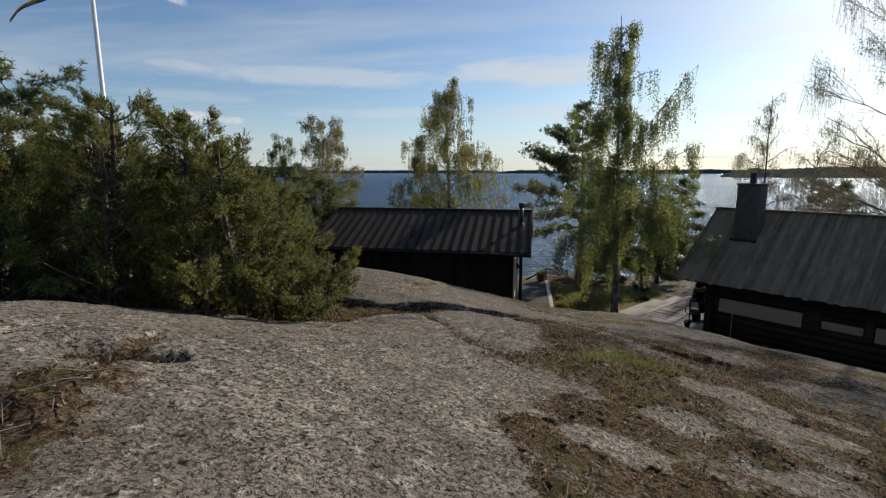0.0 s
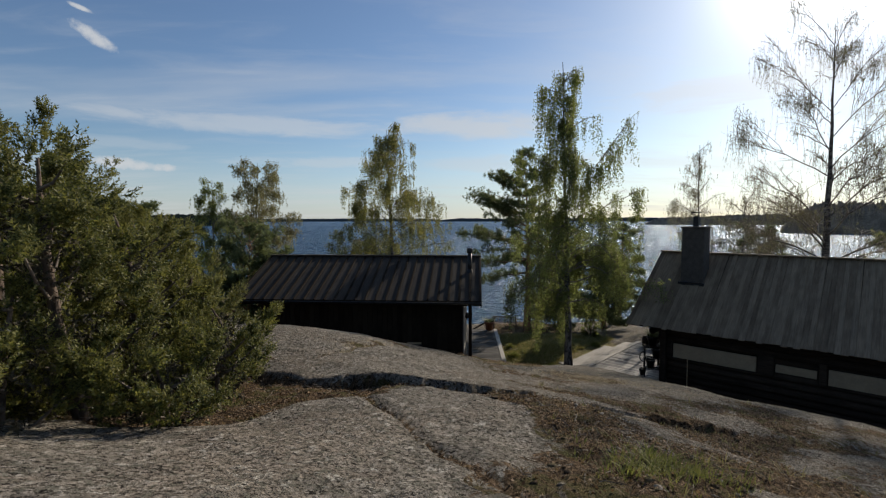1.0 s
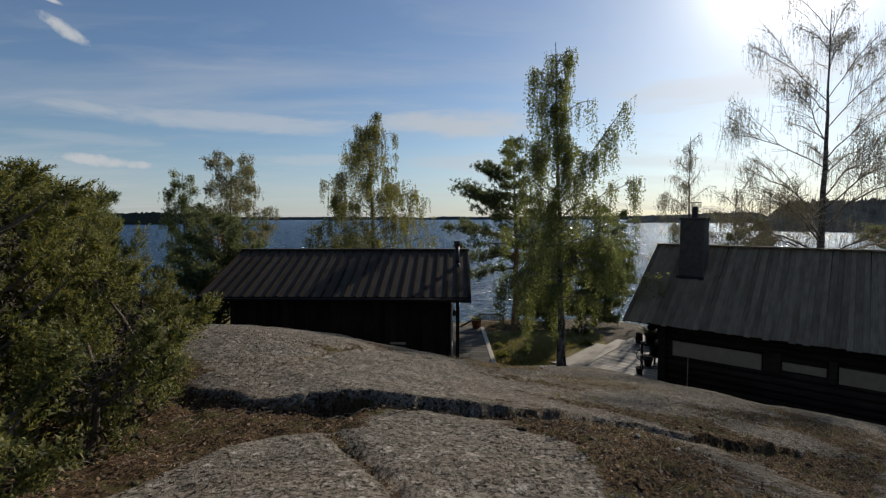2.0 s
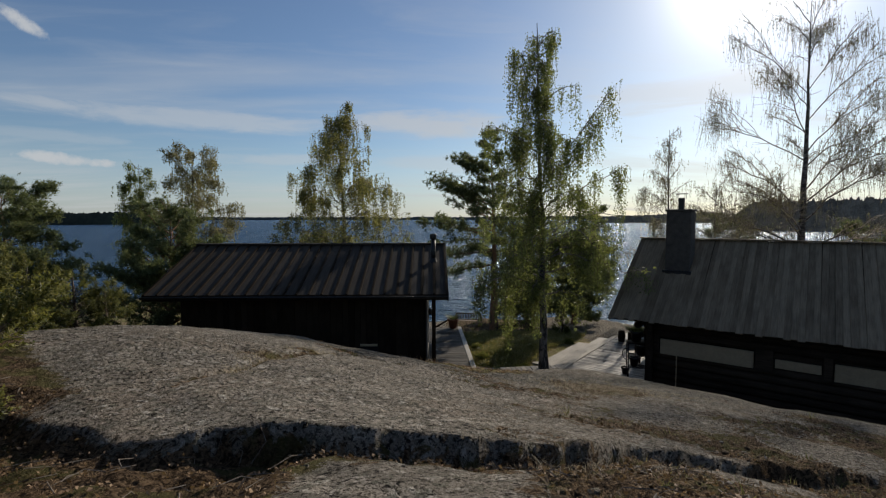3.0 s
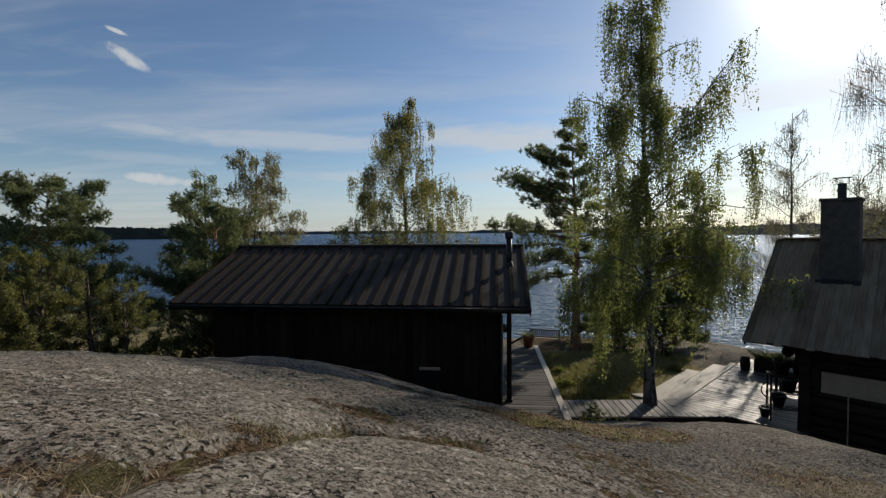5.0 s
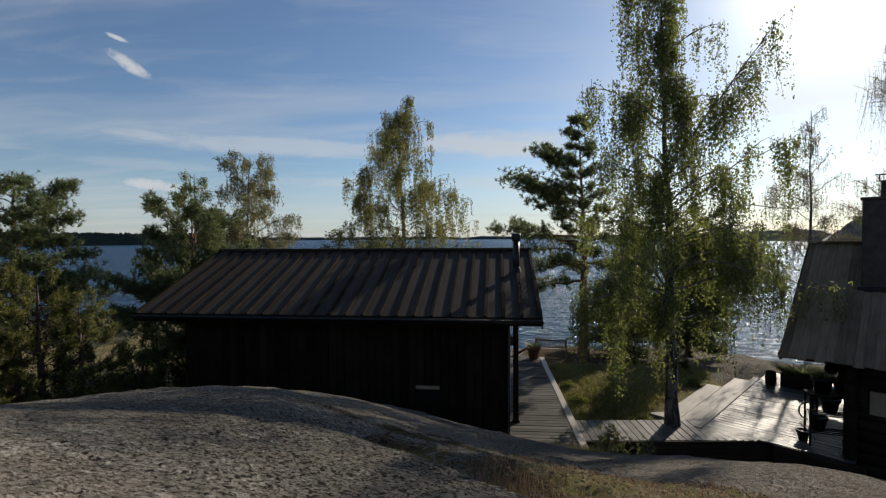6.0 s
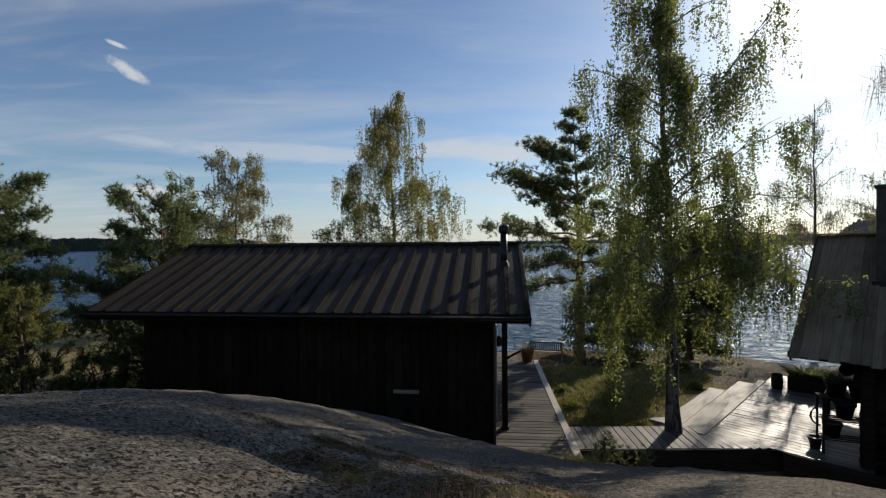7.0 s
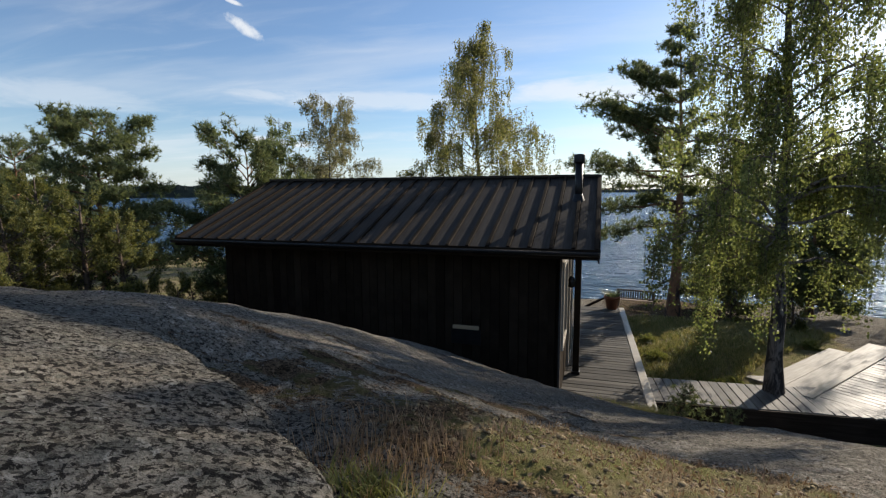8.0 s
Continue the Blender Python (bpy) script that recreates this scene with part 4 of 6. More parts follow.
def build_house():
    house = thing("cabin", "old dark log cabin with a silver-grey board roof and a chimney", "cabin", HOUSE)
    ez, rz, half, long = 2.30, 4.29, 2.97, 10.5
    w0, w1, y0, y1, zb = 1.06, 9.9, 0.50, 5.44, 0.10
    tilt = math.degrees(math.atan((rz - ez) / half))
    length = math.hypot(half, rz - ez)
    # log walls: rounded logs with crossed ends, panels let in between posts
    wall = part("wall", box("wall", w0, w1, y0 + 0.04, y0 + 0.16, zb, ez + 0.1, M_LOG), house)
    log_r = 0.105

    def log(parent, m, ln):
        rad = log_r * random.uniform(0.95, 1.05)
        me = tubes_mesh("log", [([(0, 0, 0), (0.02, 0, 0), (ln / 2, 0.01, 0), (ln - 0.02, 0, 0), (ln, 0, 0)], (0.02, rad, rad * 1.02, rad, 0.02))], M_LOG, 10)
        part("log", me, parent, m=m)
    z = zb + 0.1
    while z < 1.36:
        log(wall, pose(w0 - 0.22, y0 + 0.06, z), w1 - w0 + 0.3)
        z += 0.19
    for zz in (1.90, 2.09):
        log(wall, pose(w0 - 0.30, y0 + 0.04, zz), w1 - w0 + 0.4)
    for a, b, lo, hi in ((1.20, 3.27, 1.37, 1.77), (3.69, 4.54, 1.46, 1.66), (4.76, 6.9, 1.36, 1.74), (7.3, 9.6, 1.36, 1.74)):
        p = part("panel", box("panel", a, b, y0 - 0.035, y0 + 0.02, lo, hi, M_PANEL, 0.006), wall, "pale grey-beige boarded-up window panel")
        for q in (0.33, 0.66):
            part("batten", box("batten", a + (b - a) * q - 0.012, a + (b - a) * q + 0.012, y0 - 0.041, y0 - 0.036, lo, hi, M_PANEL, 0.002), p)
    for a, b in ((3.30, 3.66), (4.57, 4.73), (1.0, 1.18), (6.95, 7.25)):
        part("post", box("post", a, b, y0 - 0.07, y0 + 0.05, 1.33, 1.86, M_LOG, 0.012), wall)
    part("downpipe", tubes_mesh("downpipe", [([(1.62, y0 - 0.13, 1.40), (1.62, y0 - 0.13, 0.45)], (0.014, 0.014))], M_PANEL), wall, "thin pale pole")
    bm = bmesh.new()
    prof = [(y0 + 0.16, zb), (y1, zb), (y1, ez + 0.30), (half, rz - 0.12), (y0 + 0.16, ez + 0.30)]
    for xs in (w0, w1):
        a = [bm.verts.new((xs, y, zz)) for y, zz in prof]
        b = [bm.verts.new((xs + 0.14, y, zz)) for y, zz in prof]
        bm.faces.new(a)
        bm.faces.new(b[::-1])
        for i in range(5):
            bm.faces.new((a[i], b[i], b[(i + 1) % 5], a[(i + 1) % 5]))
    part("gable_wall", bm_mesh("gable_wall", bm, M_LOG), house)
    part("wall", box("wall", w0, w1, y1 - 0.14, y1, zb, ez + 0.1, M_LOG), house)
    # roof boards: a lower and an upper layer, weathered and of uneven length
    pitch = 0.128
    n = int(long / pitch)
    kinds = [box("roof_board", -0.066 - 0.003 * (i % 3), 0.066 + 0.003 * (i % 3), -0.03 - 0.02 * i, length + 0.01, -0.013, 0.013, M_GREYROOF, 0.007) for i in range(3)]
    for side in (0, 1):
        m = pose(0, 0, ez, tilt) if side == 0 else pose(long, 2 * half, ez, tilt, 0, 180)
        sl = part("roof_slope", box("roof_slope", 0.03, long, 0.02, length, -0.07, -0.04, M_LOG, 0.004), house, m=m)
        for k in range(n):
            part("roof_board", kinds[random.randrange(3)], sl, m=pose(pitch * (k + 0.5), 0, 0.014 * (k % 2) + random.uniform(-0.003, 0.003) - 0.01, random.uniform(-0.12, 0.12), random.uniform(-0.6, 0.6), random.uniform(-0.2, 0.2)))
    part("ridge_board", box("ridge_board", -0.03, long, half - 0.13, half + 0.02, rz + 0.02, rz + 0.05, M_GREYROOF, 0.006), house, m=pose(0, 0, 0))
    part("eave_log", tubes_mesh("eave_log", [([(-0.05, 0.16, ez - 0.03), (long, 0.16, ez - 0.03)], (0.06, 0.06))], M_LOG, 10), house)
    part("purlin", tubes_mesh("purlin", [([(0.05, half, rz - 0.16), (long, half, rz - 0.16)], (0.09, 0.09))], M_LOG, 10), house)
    part("tie_beam", tubes_mesh("tie_beam", [([(0.72, 0.1, ez - 0.16), (0.74, 3.0, ez - 0.12), (0.72, 5.8, ez - 0.16)], (0.10, 0.09, 0.10))], M_LOG, 10), house)
    part("porch_post", tubes_mesh("porch_post", [([(0.96, 0.34, 0.2), (0.96, 0.34, ez - 0.1)], (0.10, 0.09))], M_LOG, 10), house)
    for yy in (0, 1):
        part("bargeboard", box("bargeboard", -0.02, 0.015, 0, length, -0.15, 0.0, M_LOG, 0.006), house,
             m=pose(0.0, 0, ez, tilt) if yy == 0 else pose(0.0, 2 * half, ez, tilt, 0, 180))
    # chimney with a flue and a cowl
    bm = bmesh.new()
    bm_box(bm, 0.98, 1.62, 1.72, 2.36, 3.2, 5.12)
    ch = part("chimney", bm_mesh("chimney", bm, M_BRICK, 0.02), house, "dark sooty rendered chimney")
    part("cap", box("cap", 0.95, 1.65, 1.69, 2.39, 5.12, 5.18, M_BRICK, 0.012), ch)
    part("flashing", box("flashing", 0.93, 1.67, 1.60, 2.42, 3.32, 3.47, M_BLACKMETAL, 0.01), ch)
    part("flue", lathe("flue", ((0.0, 5.16), (0.10, 5.16), (0.10, 5.50), (0.0, 5.50)), M_BLACKMETAL, 4, False), ch, m=pose(1.30, 2.04, 0, 0, 0, 45))
    part("cowl", tubes_mesh("cowl", [([(1.2 + 0.2 * a, 1.94 + 0.2 * b, 5.48), (1.2 + 0.2 * a, 1.94 + 0.2 * b, 5.62)], (0.006, 0.006)) for a in (0, 1) for b in (0, 1)]
                           + [([(1.14, 2.04, 5.62), (1.46, 2.04, 5.62)], (0.014, 0.014))], M_BLACKMETAL), ch)
    return house


build_house()


# ---- decks and the walkway ----
def build_walk():
    walkway = thing("walkway", "grey timber walkway along the shed with a pale edge board", "walkway",
                    Matrix(((0.9968, 0.080, 0, 2.86), (-0.080, 0.9968, 0, 15.05), (0, 0, 1, 0), (0, 0, 0, 1))), kind="structure")
    me = box("board", -1.42, 0.0, -0.069, 0.069, -0.028, 0.0, M_WALK, 0.004)
    for k in range(48):
        part("board", me, walkway, m=pose(0, -0.75 + 0.150 * k, DECK_Z + random.uniform(-0.003, 0.003), 0, random.uniform(-0.15, 0.15), random.uniform(-0.25, 0.25)))
    part("edge_board", box("edge_board", 0.005, 0.150, -0.8, 6.4, DECK_Z - 0.03, DECK_Z + 0.012, M_PALE, 0.006), walkway, "pale edge board")
    part("joist", box("joist", -1.36, 0.14, -0.7, 6.3, 0.25, DECK_Z - 0.03, M_LOG), walkway)
    link_deck = thing("boardwalk", "short grey boardwalk from the walkway to the cabin deck", "boardwalk", kind="structure")
    me2 = box("board", -0.069, 0.069, 0.0, 1.02, -0.028, 0.0, wood_y, 0.004)
    for k in range(16):
        x = 3.08 + 0.150 * k
        part("board", me2, link_deck, m=pose(x, 15.06, DECK_Z + random.uniform(-0.003, 0.003), 0, 0, -2.0 + random.uniform(-0.3, 0.3)))
    # boards that turn with the corner
    for k in range(7):
        a = 5.0 + 6.0 * k
        me3 = box("board", -0.069, 0.069, 0.0, 1.05 + 0.035 * k, -0.028, 0.0, wood_y, 0.004)
        part("board", me3, link_deck, m=pose(5.46 + 0.16 * k, 15.04 - 0.006 * k, DECK_Z + 0.004 + 0.0012 * k, 0, 0, a * 0.95 - 8))
    part("fascia", box("fascia", 3.0, 6.60, 15.00, 15.04, 0.10, DECK_Z - 0.005, M_LOG, 0.006), link_deck)
    part("joist", box("joist", 3.05, 5.4, 15.1, 15.95, 0.2, DECK_Z - 0.03, M_LOG), link_deck)
    deck = thing("deck", "weathered grey timber deck in front of the cabin, shining wet in the sun", "deck", HOUSE, kind="structure")
    me4 = box("board", -1.28, 1.05, -0.069, 0.069, -0.028, 0.0, M_DECK, 0.004)
    for k in range(37):
        part("board", me4, deck, m=pose(0, 0.20 + 0.150 * k, DECK_Z + 0.008 + random.uniform(-0.003, 0.003), 0, random.uniform(-0.12, 0.12), random.uniform(-0.2, 0.2)))
    part("fascia", box("fascia", -0.10, 1.2, 0.08, 0.12, 0.10, DECK_Z, M_LOG, 0.006), deck)
    part("joist", box("joist", -1.2, 1.0, 0.25, 5.6, 0.2, DECK_Z - 0.03, M_LOG), deck)
    for i, (a, b, zz) in enumerate(((-1.44, -1.29, 0.59), (-1.84, -1.46, 0.53), (-2.24, -1.87, 0.50), (-2.52, -2.27, 0.44))):
        part("plank", box("plank", a, b, -0.05 + 0.16 * i, (4.75, 4.5, 3.5, 2.1)[i], zz - 0.05, zz, M_PALEY, 0.006), deck, "broad pale sun-bleached plank")
        part("sleeper", box("sleeper", a + 0.02, b - 0.02, 0.2 + 0.16 * i, (4.6, 4.3, 3.3, 1.9)[i], 0.15, zz - 0.05, M_LOG), deck)


wood_y = wood("silver-grey decking laid lengthwise", (0.095, 0.087, 0.078), (0.24, 0.22, 0.195), 0.5, (30, 1.6, 30), 0.45)
M_PALEY = wood("pale broad planks", (0.17, 0.152, 0.128), (0.33, 0.30, 0.255), 0.6, (30, 1.6, 30))
build_walk()


# ---- garden things ----
def build_bench(m):
    b = thing("garden_bench", "slatted wooden garden bench facing the lake", "bench", m)
    for k in range(5):
        part("seat_slat", box("seat_slat", -0.62, 0.62, 0.05 + 0.085 * k, 0.125 + 0.085 * k, 0.40, 0.42, M_TEAK, 0.004), b)
    part("top_rail", box("top_rail", -0.65, 0.65, -0.03, 0.02, 0.82, 0.88, M_TEAK, 0.006), b)
    part("low_rail", box("low_rail", -0.62, 0.62, -0.02, 0.015, 0.48, 0.53, M_TEAK, 0.006), b)
    sl = box("back_slat", -0.02, 0.02, -0.012, 0.010, 0.53, 0.82, M_TEAK, 0.003)
    for k in range(15):
        part("back_slat", sl, b, m=pose(-0.574 + 0.082 * k, 0, 0))
    for x in (-0.62, 0.62):
        part("leg", box("leg", x - 0.03, x + 0.03, -0.03, 0.03, 0, 0.82, M_TEAK, 0.005), b)
        part("leg", box("leg", x - 0.03, x + 0.03, 0.42, 0.48, 0, 0.60, M_TEAK, 0.005), b)
        part("armrest", box("armrest", x - 0.035, x + 0.035, -0.02, 0.50, 0.60, 0.63, M_TEAK, 0.006), b)
        part("side_rail", box("side_rail", x - 0.02, x + 0.02, 0.0, 0.45, 0.32, 0.39, M_TEAK, 0.004), b)


BX, BY = 4.22, 23.55
build_bench(pose(BX, BY, height(BX, BY) - 0.03, 0, 0, -14) @ Matrix.Diagonal((0.88, 0.8, 0.78, 1)))


def tuft(n, spread, high, droop=0.3, wide=0.006):
    """Blades of a tuft of grass or stalks, as thin tapering triangles."""
    a = rng.uniform(0, 2 * np.pi, n)
    r = spread * np.sqrt(rng.uniform(0, 1, n))
    base = np.stack([r * np.cos(a), r * np.sin(a), np.zeros(n)], -1)
    lean = np.stack([np.cos(a + rng.normal(0, 0.6, n)), np.sin(a + rng.normal(0, 0.6, n)), np.zeros(n)], -1)
    h = high * rng.uniform(0.5, 1.1, n)
    mid = base + lean * (droop * 0.35 * h)[:, None] + np.array([0, 0, 1]) * (0.6 * h)[:, None]
    tip = base + lean * (droop * h)[:, None] + np.array([0, 0, 1]) * h[:, None]
    side = np.cross(lean, np.array([0, 0, 1.0])) * wide
    v = np.stack([base - side, base + side, mid + 0.7 * side, mid - 0.7 * side, tip], 1)
    f = np.array([(0, 1, 2), (0, 2, 3), (3, 2, 4)])
    return v.reshape(-1, 3), (f[None] + 5 * np.arange(n)[:, None, None]).reshape(-1, 3)


def build_pot(name, x, y, z, size, label, mats, green=True, prof=None, group=""):
    p = thing(name, label, "plant pot", pose(x, y, z), group)
    part("pot", lathe("pot", prof or ((0.0, 0.0), (0.12 * size, 0.0), (0.17 * size, 0.26 * size), (0.19 * size, 0.26 * size), (0.195 * size, 0.33 * size),
                                      (0.17 * size, 0.33 * size), (0.16 * size, 0.28 * size), (0.0, 0.27 * size)), mats), p)
    if green:
        v, f = tuft(160, 0.14 * size, 0.20 * size, 1.3, 0.010)
        part("plant", mesh_of("plant", v + np.array([0, 0, 0.28 * size]), f, M_PINE), p, "low leafy plant")
    return p


build_pot("flower_pot", 3.17, 21.28, DECK_Z + 0.004, 1.15, "large terracotta flower pot at the end of the walkway", M_TERRA)
rope_z = height(2.6, 22.2)
lg = thing("driftwood_log", "thin grey driftwood pole lying beside the flower pot", "log")
part("stem", tubes_mesh("stem", [([(1.75, 21.5, rope_z + 0.10), (2.3, 21.8, rope_z + 0.16), (2.7, 21.75, rope_z + 0.42), (3.02, 21.72, rope_z + 0.60)], (0.04, 0.045, 0.04, 0.03))], M_LOG, 8), lg)


def build_rack(m):
    r = thing("plant_stand", "black wrought-iron plant stand with pots by the cabin corner", "plant stand", m)
    bars = []
    for x in (-0.32, 0.32):
        for y in (-0.14, 0.14):
            bars.append(([(x, y, 0), (x, y, 0.95)], (0.019, 0.019)))
    for zz in (0.25, 0.58, 0.92):
        for x in (-0.32, 0.32):
            bars.append(([(x, -0.14, zz), (x, 0.14, zz)], (0.013, 0.013)))
        for y in (-0.14, -0.05, 0.05, 0.14):
            bars.append(([(-0.32, y, zz), (0.32, y, zz)], (0.012, 0.012)))
    for s in (-1, 1):
        a = np.linspace(0, np.pi, 9)
        bars.append(([(s * (0.32 + 0.14 * math.sin(t)), 0.0, 0.60 - 0.16 * math.cos(t)) for t in a], [0.015] * 9))
    for i, bar in enumerate(bars):
        part("bar", tubes_mesh("bar", [bar], M_BLACKMETAL, 6), r)
    part("shelf", box("shelf", -0.35, 0.35, -0.17, 0.17, 0.935, 0.955, M_LOG, 0.004), r)
    return r


R_AT = HOUSE @ Vector((0.62, 0.75, DECK_Z + 0.01))
build_rack(pose(R_AT.x, R_AT.y, R_AT.z, 0, 0, -20))
for dx, dy, dz, sz, nm, mt in ((-0.10, 0.0, 0.955, 0.9, "black_pot", M_BLACKMETAL), (0.20, 0.02, 0.955, 0.7, "black_pot", M_BLACKMETAL), (0.02, 0.0, 0.60, 0.85, "black_pot", M_BLACKMETAL),
                               (-0.15, 0.0, 0.27, 0.75, "black_pot", M_BLACKMETAL), (-0.36, 0.10, 0.0, 0.6, "black_pot", M_BLACKMETAL)):
    q = pose(R_AT.x, R_AT.y, R_AT.z, 0, 0, -20) @ Vector((dx, dy, dz))
    build_pot(nm, q.x, q.y, q.z, sz, "small black iron pot on the plant stand", mt, dz > 0.9, None, "pots on the plant stand")
tbl = thing("deck_table", "small dark table with a white bowl on the cabin deck", "table", HOUSE @ pose(0.55, 1.75, DECK_Z + 0.01))
part("tabletop", box("tabletop", -0.30, 0.30, -0.26, 0.26, 0.70, 0.735, M_LOG, 0.006), tbl)
for x in (-0.26, 0.26):
    for y in (-0.22, 0.22):
        part("leg", box("leg", x - 0.025, x + 0.025, y - 0.025, y + 0.025, 0, 0.70, M_LOG, 0.004), tbl)
q = HOUSE @ Vector((0.50, 1.75, DECK_Z + 0.745))
bw = thing("bowl", "small white bowl on the deck table", "bowl", pose(q.x, q.y, q.z))
part("bowl", lathe("bowl", ((0.0, 0.0), (0.06, 0.0), (0.13, 0.09), (0.125, 0.095), (0.055, 0.015), (0.0, 0.012)), M_WHITE), bw)
q = HOUSE @ Vector((-0.95, 4.25, DECK_Z + 0.01))
br = thing("barrel", "small dark wooden barrel at the deck's far edge", "barrel", pose(q.x, q.y, q.z))
r, h = 0.13, 0.36
part("staves", lathe("staves", ((0.0, 0.0), (r * 0.85, 0.0), (r, h * 0.5), (r * 0.85, h), (r * 0.75, h), (r * 0.75, h - 0.04), (0.0, h - 0.04)), M_LOG, 16), br)
for zz in (0.2, 0.8):
    part("hoop", lathe("hoop", ((r * 0.94, h * zz - 0.015), (r * 0.965, h * zz - 0.015), (r * 0.965, h * zz + 0.015), (r * 0.94, h * zz + 0.015)), M_BLACKMETAL, 16), br)
pl = thing("planter_box", "low dark planter box full of shrubs on the deck", "planter", HOUSE @ pose(-0.30, 4.45, DECK_Z + 0.01))
for a, b, c, d in ((-0.45, 0.45, -0.17, -0.14), (-0.45, 0.45, 0.14, 0.17), (-0.45, -0.42, -0.14, 0.14), (0.42, 0.45, -0.14, 0.14)):
    part("side", box("side", a, b, c, d, 0, 0.34, M_LOG, 0.004), pl)
part("soil", box("soil", -0.42, 0.42, -0.14, 0.14, 0.0, 0.29, M_MOSS, 0.0), pl)
v, f = tuft(420, 0.16, 0.30, 0.8, 0.012)
v = v * np.array([2.4, 0.8, 1.0]) + np.array([0, 0, 0.28])
part("shrub", mesh_of("shrub", v, f, M_PINE), pl, "dense dark green shrubs")


# ---- trees and shrubs ----
def bezier(a, b, bend, n=10):
    t = np.linspace(0, 1, n)[:, None]
    mid = (np.asarray(a) + np.asarray(b)) / 2 + np.asarray(bend)
    return (1 - t) ** 2 * np.asarray(a) + 2 * t * (1 - t) * mid + t ** 2 * np.asarray(b)


def skeleton(base, apex, r0, limbs, low, high, reach, rise, droop, subs, seed, bend=(0, 0, 0), extra=(), thin=0.42, wild=1.0, forks=0):
    """Trunk, limbs and twigs of a tree. Returns trunk, limb and twig tubes, and points along the twigs with their directions."""
    g = np.random.default_rng(seed)
    base, apex = np.asarray(base, float), np.asarray(apex, float)
    trunk = bezier(base, apex, bend, 14)
    trunk[1:-1] += g.normal(0, 0.02, (12, 3)) * np.array([1, 1, 0])
    tr = r0 * (1 - np.linspace(0, 1, 14)) ** 1.3 + 0.010
    tr[0] *= 1.35
    limb_t, twig_t, pts, dirs = [], [], [], []
    tall = np.linalg.norm(apex - base)
    todo = []
    for k in range(limbs):
        f = low + (high - low) * (k + g.uniform(0, 1)) / limbs
        az = k * 2.4 + g.normal(0, 0.35 * wild)
        todo.append((f, az, reach(f) * (1 + wild * g.uniform(-0.25, 0.2)), rise(f) + g.normal(0, 0.08 * wild), droop * (1 + (wild - 1) * g.normal(0, 0.3))))
    t = np.linspace(0, 1, 8)[:, None]

    def limb_line(s, az, ln, up, dr):
        d = np.array([math.sin(az), math.cos(az), 0.0])
        side = np.array([d[1], -d[0], 0.0]) * g.normal(0, 0.12)
        p = s + ln * (d * t + side * t * t + np.array([0, 0, 1]) * (up * t - dr * t ** 2.5))
        p[1:] += g.normal(0, 0.02 * ln ** 0.5, (7, 3))
        return p

    def along(p, q):
        return np.array([np.interp(q, t[:, 0], p[:, i]) for i in range(3)])

    def clothe(p, az, ln, up, dr, many):
        for j in range(many):
            q = g.uniform(0.14, 1.0)
            o = along(p, q)
            l2 = ln * g.uniform(0.18, 0.42) * (1.15 - 0.5 * q)
            a2 = az + g.choice((-1, 1)) * g.uniform(0.3, 1.3)
            d2 = np.array([math.sin(a2), math.cos(a2), up * 0.5 + g.uniform(-0.1, 0.5)])
            u = np.linspace(0, 1, 5)[:, None]
            p2 = o + l2 * (d2 * u - np.array([0, 0, 1]) * dr * 0.7 * u ** 2)
            p2[1:] += g.normal(0, 0.025 * l2, (4, 3))
            twig_t.append((p2, 0.008 * (1 - u[:, 0]) + 0.0035))
            for w in (0.25, 0.55, 0.8, 1.0):
                pts.append([np.interp(w, u[:, 0], p2[:, i]) for i in range(3)])
                dirs.append(p2[-1] - p2[0])
        for w in np.linspace(0.55, 1, 5):
            pts.append(along(p, w))
            dirs.append(p[-1] - p[-3])

    for f, az, ln, up, dr in list(todo) + list(extra):
        s = np.array([np.interp(f, np.linspace(0, 1, 14), trunk[:, i]) for i in range(3)])
        rr = max(0.010, thin * np.interp(f, np.linspace(0, 1, 14), tr))
        p = limb_line(s, az, ln, up, dr)
        limb_t.append((p, rr * (1 - t[:, 0]) ** 0.8 + 0.006))
        full = g.choice((0.45, 0.8, 1.1, 1.5))
        clothe(p, az, ln, up, dr, max(2, int(subs * full * ln / 1.5)))
        # forks of the limb, with twigs of their own
        for j in range(int(forks * ln / 2.0 + g.uniform(0, 1)) if forks else 0):
            q = g.uniform(0.25, 0.85)
            a2, l2, u2 = az + g.choice((-1, 1)) * g.uniform(0.25, 0.9), ln * (1.05 - q) * g.uniform(0.6, 0.95), up * g.uniform(0.7, 1.5) + 0.1
            p2 = limb_line(along(p, q), a2, l2, u2, dr)
            twig_t.append((p2, 0.5 * rr * (1 - q) ** 0.5 * (1 - t[:, 0]) ** 0.8 + 0.005))
            clothe(p2, a2, l2, u2, dr, max(2, int(subs * l2 / 1.5)))
    return (trunk, tr), limb_t, twig_t, np.array(pts), np.array(dirs)


LEAF = np.array(((0, 0, 0), (0.36, 0.10, 0.42), (0, 0, 1.0), (-0.36, 0.10, 0.42)))
LEAF_F = np.array(((0, 1, 2, 3),))


